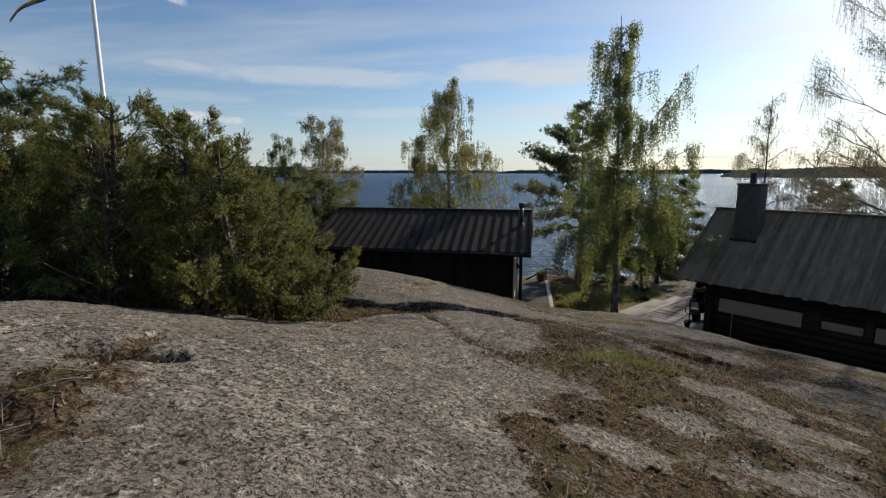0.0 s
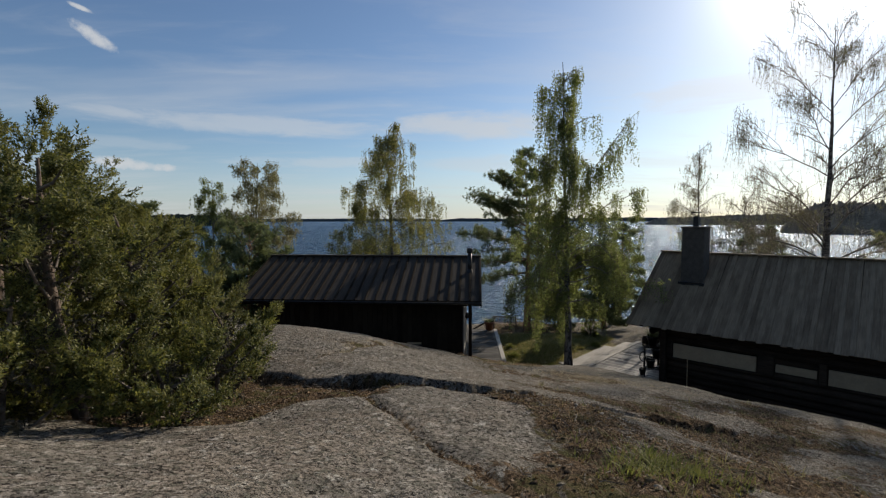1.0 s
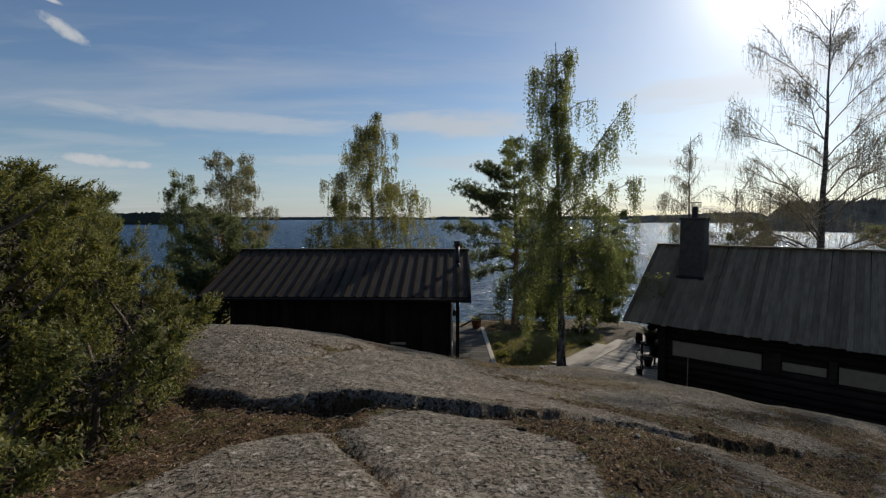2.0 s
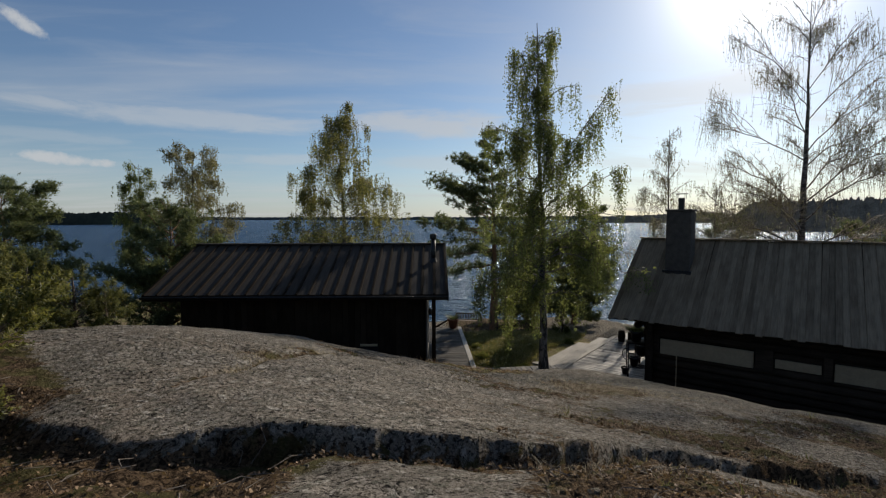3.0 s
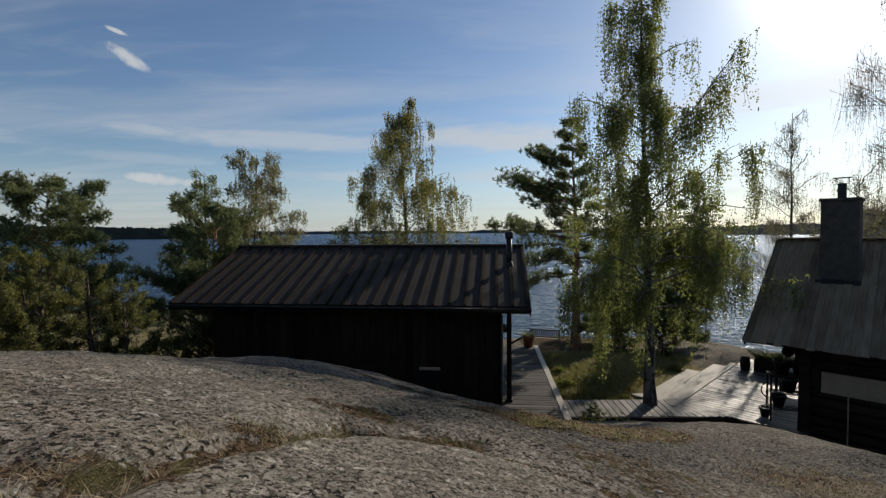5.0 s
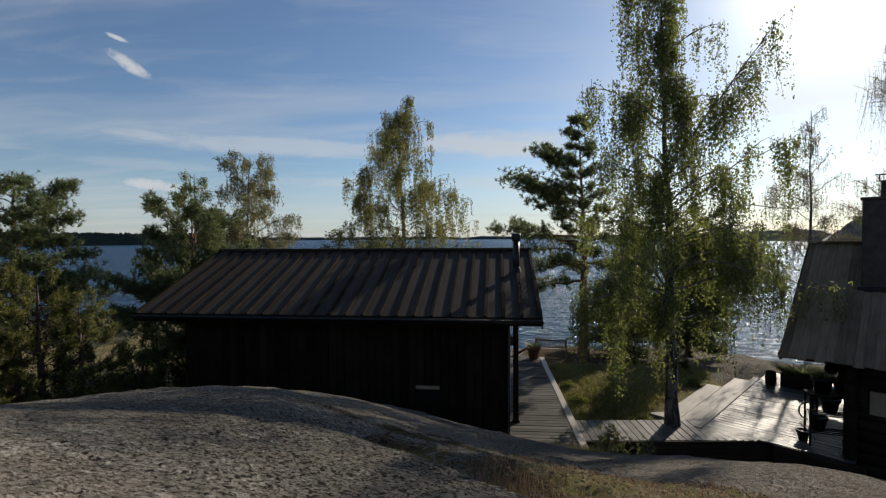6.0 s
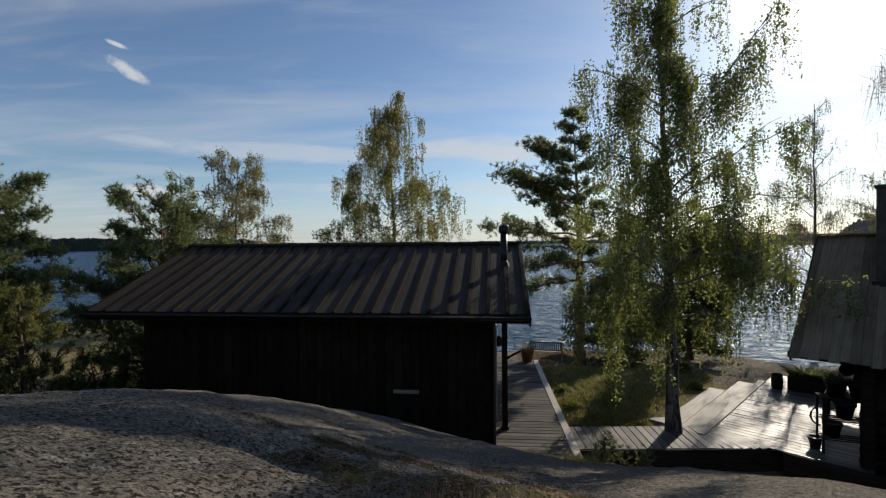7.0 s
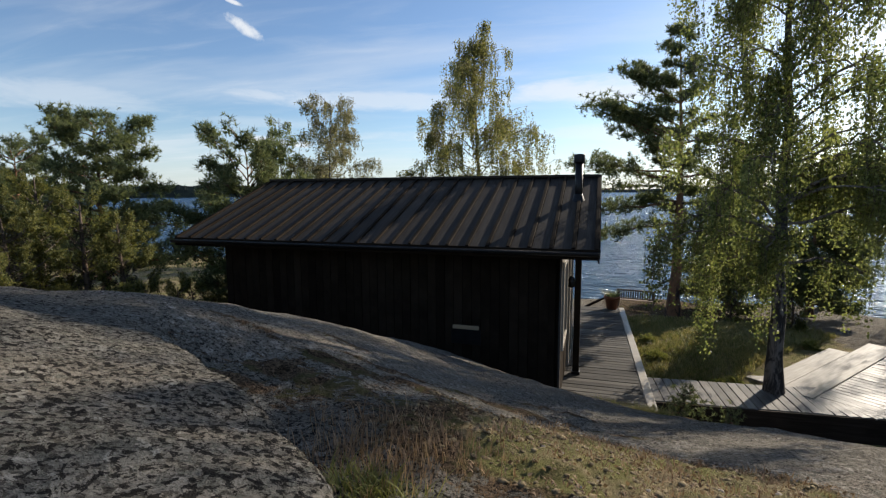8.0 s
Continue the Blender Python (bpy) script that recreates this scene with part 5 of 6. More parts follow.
def hanging_leaves(pts, curtains, strands, length, per, size, seed, spread=0.10, inner=0.0, every=3):
    """Leaves on threads that hang in bunches from some of the twigs. Returns threads and leaves."""
    g = np.random.default_rng(seed)
    out = np.linalg.norm((pts - pts.mean(0))[:, :2], axis=1)
    odds = np.exp(-inner * out ** 2) + 0.12
    c = pts[g.choice(len(pts), min(curtains, len(pts)), replace=False, p=odds / odds.sum())]
    many = np.maximum(1, g.gamma(2.0, 0.5 * strands, len(c)).astype(int))
    o = np.repeat(c, many, axis=0)
    o = o + g.normal(0, spread, o.shape) * np.array([1, 1, 0.8])
    ln = np.repeat(length * g.gamma(3.0, 0.33, len(c)).clip(0.25, 2.2), many) * g.uniform(0.45, 1.15, len(o))
    sway = np.repeat(g.normal(0, 0.09, (len(c), 3)), many, axis=0) * np.array([1, 1, 0]) + g.normal(0, 0.04, (len(o), 3)) * np.array([1, 1, 0])
    count = np.maximum(3, (per * ln / length).astype(int))
    idx = np.repeat(np.arange(len(o)), count)
    k = g.uniform(0.0, 1.0, len(idx))[:, None]
    pos = o[idx] + ln[idx][:, None] * (sway[idx] * k - np.array([0, 0, 1.0]) * k) + g.normal(0, 0.022, (len(idx), 3))
    ax = g.normal(0, 0.7, pos.shape) - np.array([0, 0, 0.9])
    v, f = stamped(LEAF, LEAF_F, pos, ax, size * g.uniform(0.65, 1.25, len(pos)))
    th = [(np.stack([a, a + l * (s * 0.5 - np.array([0, 0, 0.5])), a + l * (s - np.array([0, 0, 1.0]))]), (0.004, 0.003, 0.002)) for a, l, s in zip(o[::every], ln[::every], sway[::every])]
    return th, v, f


def build_tree(name, label, sk, bark_m, foliage, leaf_m, low_bark=None, twig_m=None, sides=10):
    trunk, limbs, twigs, pts, dirs = sk
    t = thing(name, label, "tree", group="pines round the cabins" if name == "pine_tree" else "birches round the cabins")
    if low_bark:
        n = 4
        part("trunk", tubes_mesh("trunk", [(trunk[0][n - 1:], trunk[1][n - 1:])], bark_m, 12), t)
        part("trunk_foot", tubes_mesh("trunk_foot", [(trunk[0][:n], trunk[1][:n] * 1.02)], low_bark, 12), t, "dark cracked bark at the foot of the trunk")
    else:
        part("trunk", tubes_mesh("trunk", [trunk], bark_m, 12), t)
    for limb in limbs:
        part("limb", tubes_mesh("limb", [limb], bark_m if bark_m != M_BIRCHBARK else M_BIRCHLIMB, 6), t)
    tagged(part("twig", tubes_mesh("twig", twigs, twig_m or M_TWIG, 3), t), kind="stuff")
    tagged(part("crown", foliage, t), kind="stuff")
    return t


def birch(base, apex, r0, label, leaf_m, limbs=40, low=0.18, high=0.97, wide=1.9, curtains=500, strands=5, length=0.6, per=14, size=0.06, seed=1, spread=0.10,
          reach=None, bend=(0, 0, 0), subs=5, extra=(), rise=None, low_bark=None, threads=True, droop=0.5, wild=1.0, twig_m=None, inner=0.0, forks=0, every=3):
    reach = reach or (lambda f: wide * (0.25 + 1.0 * math.sin(math.pi * min(1, (1.03 - f) / 0.85) ** 0.75)))
    rise = rise or (lambda f: 0.45 + 0.7 * f)
    sk = skeleton(base, apex, r0, limbs, low, high, reach, rise, droop, subs, seed, bend, extra, 0.24, wild, forks)
    th, v, f = hanging_leaves(sk[3], curtains, strands, length, per, size, seed + 50, spread, inner, every)
    if threads:
        sk = (sk[0], sk[1], sk[2] + th, sk[3], sk[4])
    return build_tree("birch_tree", label, sk, M_BIRCHBARK, mesh_of("crown", v, f, leaf_m), leaf_m, low_bark, twig_m)


def needle_tuft(n=22, seed=3):
    g = np.random.default_rng(seed)
    d = g.normal(size=(n, 3))
    d[:, 2] = np.abs(d[:, 2]) * 0.9 + 0.25
    d /= np.linalg.norm(d, axis=1)[:, None]
    side = np.cross(d, g.normal(size=(n, 3)))
    side /= np.linalg.norm(side, axis=1)[:, None]
    o = np.stack([np.zeros(n), np.zeros(n), g.uniform(-0.5, 0.35, n)], -1)
    v = np.stack([o - side * 0.075, o + side * 0.075, o + d * g.uniform(0.75, 1.15, n)[:, None]], 1)
    return v.reshape(-1, 3), np.arange(3 * n).reshape(-1, 3)


TUFT_V, TUFT_F = needle_tuft(14)


def pine(base, apex, r0, label, limbs=26, low=0.35, wide=1.6, seed=1, tuft_size=0.14, per=5, reach=None, rise=None, bend=(0, 0, 0), extra=(), subs=7, droop=0.15, flat=0.6):
    g = np.random.default_rng(seed + 90)
    reach = reach or (lambda f: wide * (0.35 + 0.9 * math.sin(math.pi * min(1, (1.06 - f) / 0.75))))
    rise = rise or (lambda f: 0.15 + 0.75 * max(0, f - 0.4))
    sk = skeleton(base, apex, r0, limbs, low, 0.99, reach, rise, droop, subs, seed, bend, extra)
    o = np.repeat(sk[3], per, axis=0)
    ax = np.repeat(sk[4], per, axis=0)
    ax = ax / (np.linalg.norm(ax, axis=1)[:, None] + 1e-6) * flat + np.array([0, 0, 0.75]) + g.normal(0, 0.35, o.shape)
    o = o + g.normal(0, 0.085, o.shape)
    v, f = stamped(TUFT_V, TUFT_F, o, ax, tuft_size * g.uniform(0.7, 1.25, len(o)))
    return build_tree("pine_tree", label, sk, M_PINEBARK, mesh_of("crown", v, f, M_PINE), M_PINE)


def spray(n, wide, long):
    """A juniper shoot: short sharp needles round a stalk."""
    z = np.linspace(0.0, 0.95, n)
    a = np.arange(n) * 2.4
    d = np.stack([np.cos(a), np.sin(a), np.full(n, 0.8)], -1)
    side = np.stack([-np.sin(a), np.cos(a), np.zeros(n)], -1)
    o = np.stack([np.zeros(n), np.zeros(n), z], -1)
    ln = (long * (1.1 - 0.6 * z))[:, None]
    v = np.stack([o - side * wide, o + side * wide, o + d * ln], 1)
    return v.reshape(-1, 3), np.arange(3 * n).reshape(-1, 3)


NEAR_SPRAY, FAR_SPRAY = spray(12, 0.070, 0.31), spray(7, 0.095, 0.42)


def juniper(label, columns, shoots, seed, size=0.13, lean=(0.0, 0.0)):
    """columns: (x, y, height, radius) of the upright stems of one bush."""
    g = np.random.default_rng(seed)
    bush = thing("juniper_bush", label, "shrub", group="junipers beside the rock")
    stems, twigs, org, axs, dead = [], [], [], [], []
    total = sum(h * r for _, _, h, r in columns)
    for cx, cy, h, r in columns:
        z0 = height(cx, cy) - 0.03
        top = np.array([cx + lean[0] * h + g.normal(0, 0.06), cy + lean[1] * h + g.normal(0, 0.06), z0 + h * 0.84])
        p = bezier((cx, cy, z0), top, (g.normal(0, 0.10), g.normal(0, 0.10), 0), 8)
        stems.append((p, 0.020 * h * (1 - np.linspace(0, 1, 8)) ** 0.7 + 0.006))
        n = int(shoots * h * r / total)
        # sprigs stand in clumps on side branches
        clumps = max(12, n // 58)
        t = np.minimum(g.beta(1.0, 1.3, clumps), 0.95)
        az = g.uniform(0, 2 * np.pi, clumps)
        prof = r * (0.30 + 0.85 * np.sin(np.pi * np.clip(0.10 + 0.86 * t, 0, 1)) ** 0.8) * (1 - 0.25 * t)
        rad = prof * np.sqrt(g.uniform(0.30, 1.0, clumps)) * g.uniform(0.8, 1.15, clumps)
        axis = np.stack([np.interp(t, np.linspace(0, 1, 8), p[:, i]) for i in range(3)], -1)
        out = np.stack([np.cos(az), np.sin(az), np.zeros(clumps)], -1)
        cen = axis + out * rad[:, None] + np.array([0, 0, 1]) * (0.30 * rad + 0.02)[:, None]
        floor_z = heights(cen[:, 0], cen[:, 1])[0] + 0.06
        cen[:, 2] = np.maximum(cen[:, 2], floor_z)
        for a, b in zip(axis[::2], cen[::2]):
            st = a - np.array([0, 0, min(0.25, 0.3 * np.linalg.norm(b - a))])
            twigs.append((np.stack([st, (st + b) / 2 + np.array([0, 0, -0.03]), b]), (0.011, 0.008, 0.004)))
        # each clump is a plume that points out and up
        k = 58
        way = out * g.uniform(0.25, 1.0, clumps)[:, None] + np.array([0, 0, 1]) * g.uniform(0.35, 1.1, clumps)[:, None] + g.normal(0, 0.2, (clumps, 3))
        way = np.repeat(way / np.linalg.norm(way, axis=1)[:, None], k, axis=0)
        off = g.normal(0, 1, (clumps * k, 3))
        off /= np.linalg.norm(off, axis=1)[:, None]
        big = ((0.035 + 0.85 * size) * g.uniform(0.7, 1.5, clumps)).repeat(k)
        u = g.beta(1.1, 1.4, clumps * k)
        o = np.repeat(cen, k, axis=0) + way * (big * (2.0 * u - 0.6))[:, None] + off * (big * 0.62 * np.sqrt(1.02 - u) * g.uniform(0.3, 1.0, clumps * k))[:, None]
        ax = off * 0.55 + way * 0.9 + g.normal(0, 0.18, o.shape)
        org.append(o)
        axs.append(ax)
        # dry inner shoots, coloured near black to put shade into the bush's gaps
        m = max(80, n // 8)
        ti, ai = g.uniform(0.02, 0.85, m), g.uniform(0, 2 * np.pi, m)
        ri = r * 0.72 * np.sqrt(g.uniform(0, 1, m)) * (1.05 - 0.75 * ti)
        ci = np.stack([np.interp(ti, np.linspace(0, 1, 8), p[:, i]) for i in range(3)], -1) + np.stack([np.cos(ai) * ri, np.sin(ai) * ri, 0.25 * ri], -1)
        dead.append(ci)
    o, ax = np.concatenate(org), np.concatenate(axs)
    v, f = stamped(*(NEAR_SPRAY if size < 0.07 else FAR_SPRAY), o, ax, size * g.uniform(0.65, 1.3, len(o)))
    for stem in stems:
        part("stem", tubes_mesh("stem", [stem], M_TWIG, 7), bush)
    tagged(part("branch", tubes_mesh("branch", twigs, M_DEADTWIG, 4), bush), kind="stuff")
    tagged(part("foliage", mesh_of("foliage", v, f, M_JUNIPER), bush), kind="stuff")
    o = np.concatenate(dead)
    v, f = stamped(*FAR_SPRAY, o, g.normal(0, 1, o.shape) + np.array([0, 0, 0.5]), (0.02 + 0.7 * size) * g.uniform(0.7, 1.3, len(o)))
    tagged(part("dry_shoot", mesh_of("dry_shoot", v, f, M_SHADESHOOT), bush, "dry shoots inside the bush, darkened to stand for its shade"), kind="stuff")
    return bush


M_BIRCHLIMB = bark("dark birch limb bark", (0.20, 0.175, 0.15), (0.05, 0.042, 0.036), 12.0, 0.45)
M_BARETWIG = bark("pale bare birch twigs", (0.33, 0.27, 0.21), (0.15, 0.115, 0.09), 20.0, 0.45)
M_SHADESHOOT = bark("dry juniper shoots darkened for shade", (0.050, 0.042, 0.022), (0.020, 0.018, 0.010), 20.0, 0.4)
M_DEADTWIG = bark("grey-brown juniper twigs", (0.15, 0.12, 0.095), (0.05, 0.04, 0.032), 20.0, 0.4)
# the tall weeping birch at the corner of the boardwalk
birch((5.05, 15.84, 0.42), (4.68, 15.7, 10.3), 0.115, "tall weeping silver birch growing through the boardwalk", M_BIRCHLEAF, limbs=40, low=0.20, seed=4, subs=7, rise=lambda f: 0.55 + 0.55 * f, droop=0.75,
      reach=lambda f: float(np.interp(f, (0.2, 0.36, 0.48, 0.58, 0.66, 0.8, 0.97), (1.7, 1.75, 1.45, 1.15, 0.75, 0.62, 0.35))), wild=1.9, inner=0.10, curtains=900, strands=8, length=0.80, per=20, size=0.050, low_bark=M_BIRCHLOW, spread=0.085,
      extra=((0.53, 1.80, 1.85, 1.60, 0.15), (0.55, 1.5, 1.5, 1.1, 0.2), (0.45, 1.57, 2.25, 0.85, 0.15), (0.64, -1.57, 1.45, 0.75, 0.25), (0.34, 1.3, 2.4, 0.45, 0.35), (0.30, 1.9, 2.3, 0.40, 0.4), (0.33, 1.45, 2.6, 0.55, 0.35), (0.40, 1.35, 2.5, 0.6, 0.35), (0.36, 1.1, 2.1, 0.6, 0.35),
             (0.40, -1.3, 1.7, 0.6, 0.4), (0.50, -1.7, 1.5, 0.7, 0.4), (0.28, -1.5, 1.7, 0.5, 0.4), (0.90, -1.3, 0.75, 0.5, 0.4), (0.78, 1.6, 0.95, 0.8, 0.3), (0.38, -2.6, 1.5, 0.5, 0.4), (0.33, 2.7, 1.6, 0.5, 0.4),
             (0.44, -2.8, 0.9, 0.6, 0.4), (0.54, -2.5, 0.8, 0.7, 0.4), (0.62, 3.0, 0.7, 0.7, 0.4), (0.70, -2.6, 0.6, 0.7, 0.4), (0.80, -2.9, 0.5, 0.7, 0.4), (0.26, -2.7, 1.2, 0.5, 0.4)))
# the birch behind the shed, its leaves turning
birch((-1.35, 27.3, 0.2), (-1.75, 27.5, 10.35), 0.13, "slender birch with yellowing leaves behind the shed", M_BIRCHYELLOW, limbs=44, low=0.16, seed=12, curtains=900, strands=7, length=0.85, per=16, size=0.072, spread=0.10,
      reach=lambda f: float(np.interp(f, (0.16, 0.4, 0.6, 0.8, 0.95), (2.8, 2.8, 2.4, 1.6, 0.7))), wild=1.25, droop=0.6, extra=((0.30, 1.6, 3.4, 0.55, 0.3),))
birch((-11.3, 33.5, 0.1), (-10.9, 33.5, 9.2), 0.12, "round-topped birch with thin dry leaves by the shore", M_BIRCHTHIN, limbs=34, low=0.2, seed=21, curtains=700, strands=6, length=0.55, per=11, size=0.085, spread=0.14,
      reach=lambda f: 2.3 * max(0.3, math.sin(math.pi * min(0.97, f * 0.85 + 0.08))) ** 0.7, wild=1.5, rise=lambda f: 0.9)
birch((-13.3, 32.0, 0.1), (-13.2, 31.8, 8.0), 0.09, "dark green young birch at the shore among the pines", M_BIRCHLEAF, limbs=26, low=0.2, seed=25, curtains=380, strands=6, length=0.5, per=11, size=0.08, spread=0.12,
      reach=lambda f: 1.7 * max(0.2, 1.1 - f) ** 0.6)
# bare birches by the bay
birch((15.9, 18.5, 0.3), (15.9, 18.6, 12.8), 0.19, "tall almost leafless birch behind the cabin", M_BIRCHTHIN, limbs=24, low=0.22, high=0.95, seed=31, wild=1.8, twig_m=M_BARETWIG, curtains=1700, strands=4, length=0.55, per=2.2, size=0.045, spread=0.16,
      reach=lambda f: float(np.interp(f, (0.2, 0.35, 0.55, 0.8, 0.97), (3.7, 3.5, 2.7, 1.9, 0.7))), rise=lambda f: 0.45 + 1.05 * f, subs=5, droop=0.38, forks=5, every=1,
      extra=((0.27, -1.6, 4.0, 0.55, 0.25), (0.23, -1.2, 3.4, 0.45, 0.3), (0.25, 1.7, 3.8, 0.5, 0.3), (0.33, -2.0, 3.6, 0.65, 0.25)))
birch((13.8, 23.7, 0.0), (13.7, 23.6, 9.0), 0.09, "thin almost leafless birch at the water's edge", M_BIRCHTHIN, limbs=26, low=0.25, seed=33, curtains=600, strands=3, length=0.5, per=6, size=0.05, spread=0.12,
      reach=lambda f: 2.0 * max(0.12, 1.02 - f) ** 0.7, subs=6, droop=0.3, wild=1.8, twig_m=M_BARETWIG, forks=3, every=1)
birch((15.1, 22.2, -0.2), (15.0, 22.1, 6.4), 0.06, "small bushy birch with few leaves at the water's edge", M_BIRCHTHIN, limbs=26, low=0.15, seed=35, curtains=520, strands=3, length=0.45, per=4, size=0.05, spread=0.14,
      reach=lambda f: 2.0 * max(0.25, 1.05 - f) ** 0.6, subs=6, droop=0.3, wild=1.8, twig_m=M_BARETWIG, forks=3, every=1)
# pines
pine((5.1, 22.4, 0.2), (4.9, 22.4, 8.6), 0.17, "tall pine with a bent crown beside the bench", limbs=30, low=0.36, seed=41, subs=9, bend=(0.15, 0, 0), per=4,
     reach=lambda f: 1.45 * max(0.3, 1.15 - f), extra=((0.62, -1.57, 2.1, 0.45, 0.0), (0.66, -1.8, 1.9, 0.5, 0.0), (0.80, -1.6, 1.2, 0.5, 0.0), (0.50, -1.6, 2.9, 0.15, 0.05), (0.45, -1.75, 2.5, 0.1, 0.1), (0.40, -1.5, 2.5, -0.05, 0.1), (0.33, -1.4, 2.0, -0.1, 0.15), (0.55, -2.2, 2.0, 0.4, 0.1),
             (0.64, -1.4, 2.3, 0.42, 0.0), (0.60, -1.7, 2.5, 0.48, 0.02), (0.58, -1.5, 1.8, 0.60, 0.0), (0.48, -1.45, 2.6, 0.2, 0.05), (0.74, -1.75, 1.7, 0.55, 0.0)))
pine((-5.9, 17.6, 0.3), (-5.8, 17.6, 4.7), 0.12, "bushy pine at the corner of the shed", limbs=44, low=0.12, seed=43, subs=8, per=4, reach=lambda f: 1.75 * max(0.35, 1.12 - f) ** 0.6, rise=lambda f: 0.45 + 0.6 * f,
     extra=((0.62, -1.4, 1.4, 0.6, 0.0), (0.55, -1.9, 1.5, 0.5, 0.0)))
pine((-10.5, 17.9, 0.3), (-10.4, 17.9, 5.75), 0.15, "broad flat-topped pine above the junipers", limbs=40, low=0.25, seed=45, subs=8, per=4, reach=lambda f: 2.2 * max(0.35, 1.12 - f) ** 0.6)
pine((-15.5, 19.5, 0.6), (-15.3, 19.5, 5.2), 0.14, "broad pine above the junipers", limbs=40, low=0.15, seed=46, subs=8, per=4, reach=lambda f: 2.8 * max(0.35, 1.1 - f) ** 0.7)
pine((-10.6, 9.9, 3.0), (-9.7, 9.4, 7.3), 0.16, "old pine with crooked bare limbs behind the junipers", limbs=18, low=0.45, seed=47, subs=7, per=4, reach=lambda f: 1.8 * max(0.4, 1.1 - f) ** 0.6)
pine((10.6, 25.2, 0.0), (10.7, 25.2, 5.4), 0.11, "small pine at the water's edge", limbs=24, low=0.2, seed=48, subs=6, reach=lambda f: 1.7 * max(0.25, 1.1 - f) ** 0.7)
pine((8.7, 22.4, 0.3), (8.7, 22.4, 4.2), 0.10, "dark bushy young pine by the shore path", limbs=34, low=0.06, seed=49, subs=10, per=6, reach=lambda f: 1.45 * max(0.2, 1.05 - f) ** 0.7)
pine((6.9, 23.4, 0.3), (6.9, 23.4, 2.9), 0.09, "dark bushy young pine by the shore path", limbs=30, low=0.06, seed=53, subs=10, per=6, reach=lambda f: 1.35 * max(0.2, 1.05 - f) ** 0.7)
pine((7.6, 25.0, 0.1), (7.7, 25.0, 5.0), 0.11, "dark young pine at the shore behind the birch", limbs=34, low=0.08, seed=54, subs=9, per=5, reach=lambda f: 1.6 * max(0.2, 1.05 - f) ** 0.7)
pine((17.5, 24.5, 0.2), (17.5, 24.5, 4.6), 0.11, "low wind-bent pine at the bay", limbs=24, low=0.25, seed=50, subs=7, reach=lambda f: 2.6 * max(0.3, 1.1 - f) ** 0.7)
pine((21.5, 20.5, 0.2), (21.5, 20.5, 4.4), 0.12, "low wind-bent pine at the bay", limbs=24, low=0.25, seed=52, subs=7, reach=lambda f: 2.8 * max(0.3, 1.1 - f) ** 0.7)
# junipers beside the high slab
juniper("big dark green juniper thicket beside the bare rock", ((-0.95, 3.12, 0.50, 0.28), (-0.98, 3.62, 0.62, 0.30), (-1.22, 4.25, 0.80, 0.36), (-1.62, 4.90, 1.15, 0.38), (-2.08, 5.05, 1.62, 0.46), (-2.3, 4.75, 1.55, 0.42),
        (-1.75, 3.95, 1.62, 0.45), (-1.36, 3.10, 1.62, 0.38), (-1.78, 3.10, 1.82, 0.42), (-2.35, 4.25, 2.05, 0.52), (-2.6, 3.45, 2.22, 0.55), (-3.3, 4.0, 2.25, 0.66), (-2.2, 2.75, 1.45, 0.46),
        (-3.2, 3.0, 1.7, 0.60), (-4.2, 3.7, 2.1, 0.75), (-2.9, 5.0, 1.9, 0.55), (-1.45, 2.72, 0.70, 0.36), (-3.9, 4.8, 2.0, 0.70), (-2.6, 5.7, 1.6, 0.5), (-2.95, 2.5, 1.2, 0.5)), 78000, 61, 0.063)
juniper("ragged juniper thicket below the rock edge", ((-5.45, 13.7, 2.5, 0.45), (-6.0, 13.5, 2.9, 0.55), (-7.0, 13.5, 3.5, 0.70), (-8.0, 13.5, 3.7, 0.8), (-6.4, 12.5, 2.3, 0.6), (-5.2, 14.6, 1.5, 0.5)), 24000, 62, 0.085)
juniper("ragged juniper thicket below the rock edge", ((-9.4, 13.2, 3.8, 0.9), (-10.6, 12.8, 3.6, 0.9), (-7.4, 12.0, 2.3, 0.8), (-8.6, 11.6, 2.2, 0.9), (-6.0, 11.2, 0.9, 0.6)), 18000, 63, 0.09)
juniper("low juniper behind the shed corner", ((-5.6, 16.6, 1.6, 0.7), (-6.4, 16.2, 1.9, 0.7), (-7.4, 16.0, 1.8, 0.8)), 4500, 64, 0.115)
juniper("young juniper at the edge of the shore path", ((7.4, 20.6, 1.3, 0.30), (6.3, 21.4, 1.2, 0.30)), 2000, 65, 0.08)


# ---- undergrowth and litter ----
M_STRAW = leafy("bleached straw", (0.26, 0.20, 0.12), (0.52, 0.43, 0.28), 0.7, 0.3)
def scattered(n, x0, x1, y0, y1, test, seed):
    """Random places in a stretch of the plan where test(soil, lawn, z) holds."""
    g = np.random.default_rng(seed)
    x, y = g.uniform(x0, x1, n), g.uniform(y0, y1, n)
    z, so, la, _ = heights(x, y)
    k = test(so, la, z) > g.uniform(size=n)
    return np.stack([x[k], y[k], z[k]], -1)


def stuff(name, v, f, mats, label, category, smooth=False):
    tagged(new(name, mesh_of(name, v, f, mats, smooth)), label, category, kind="stuff")


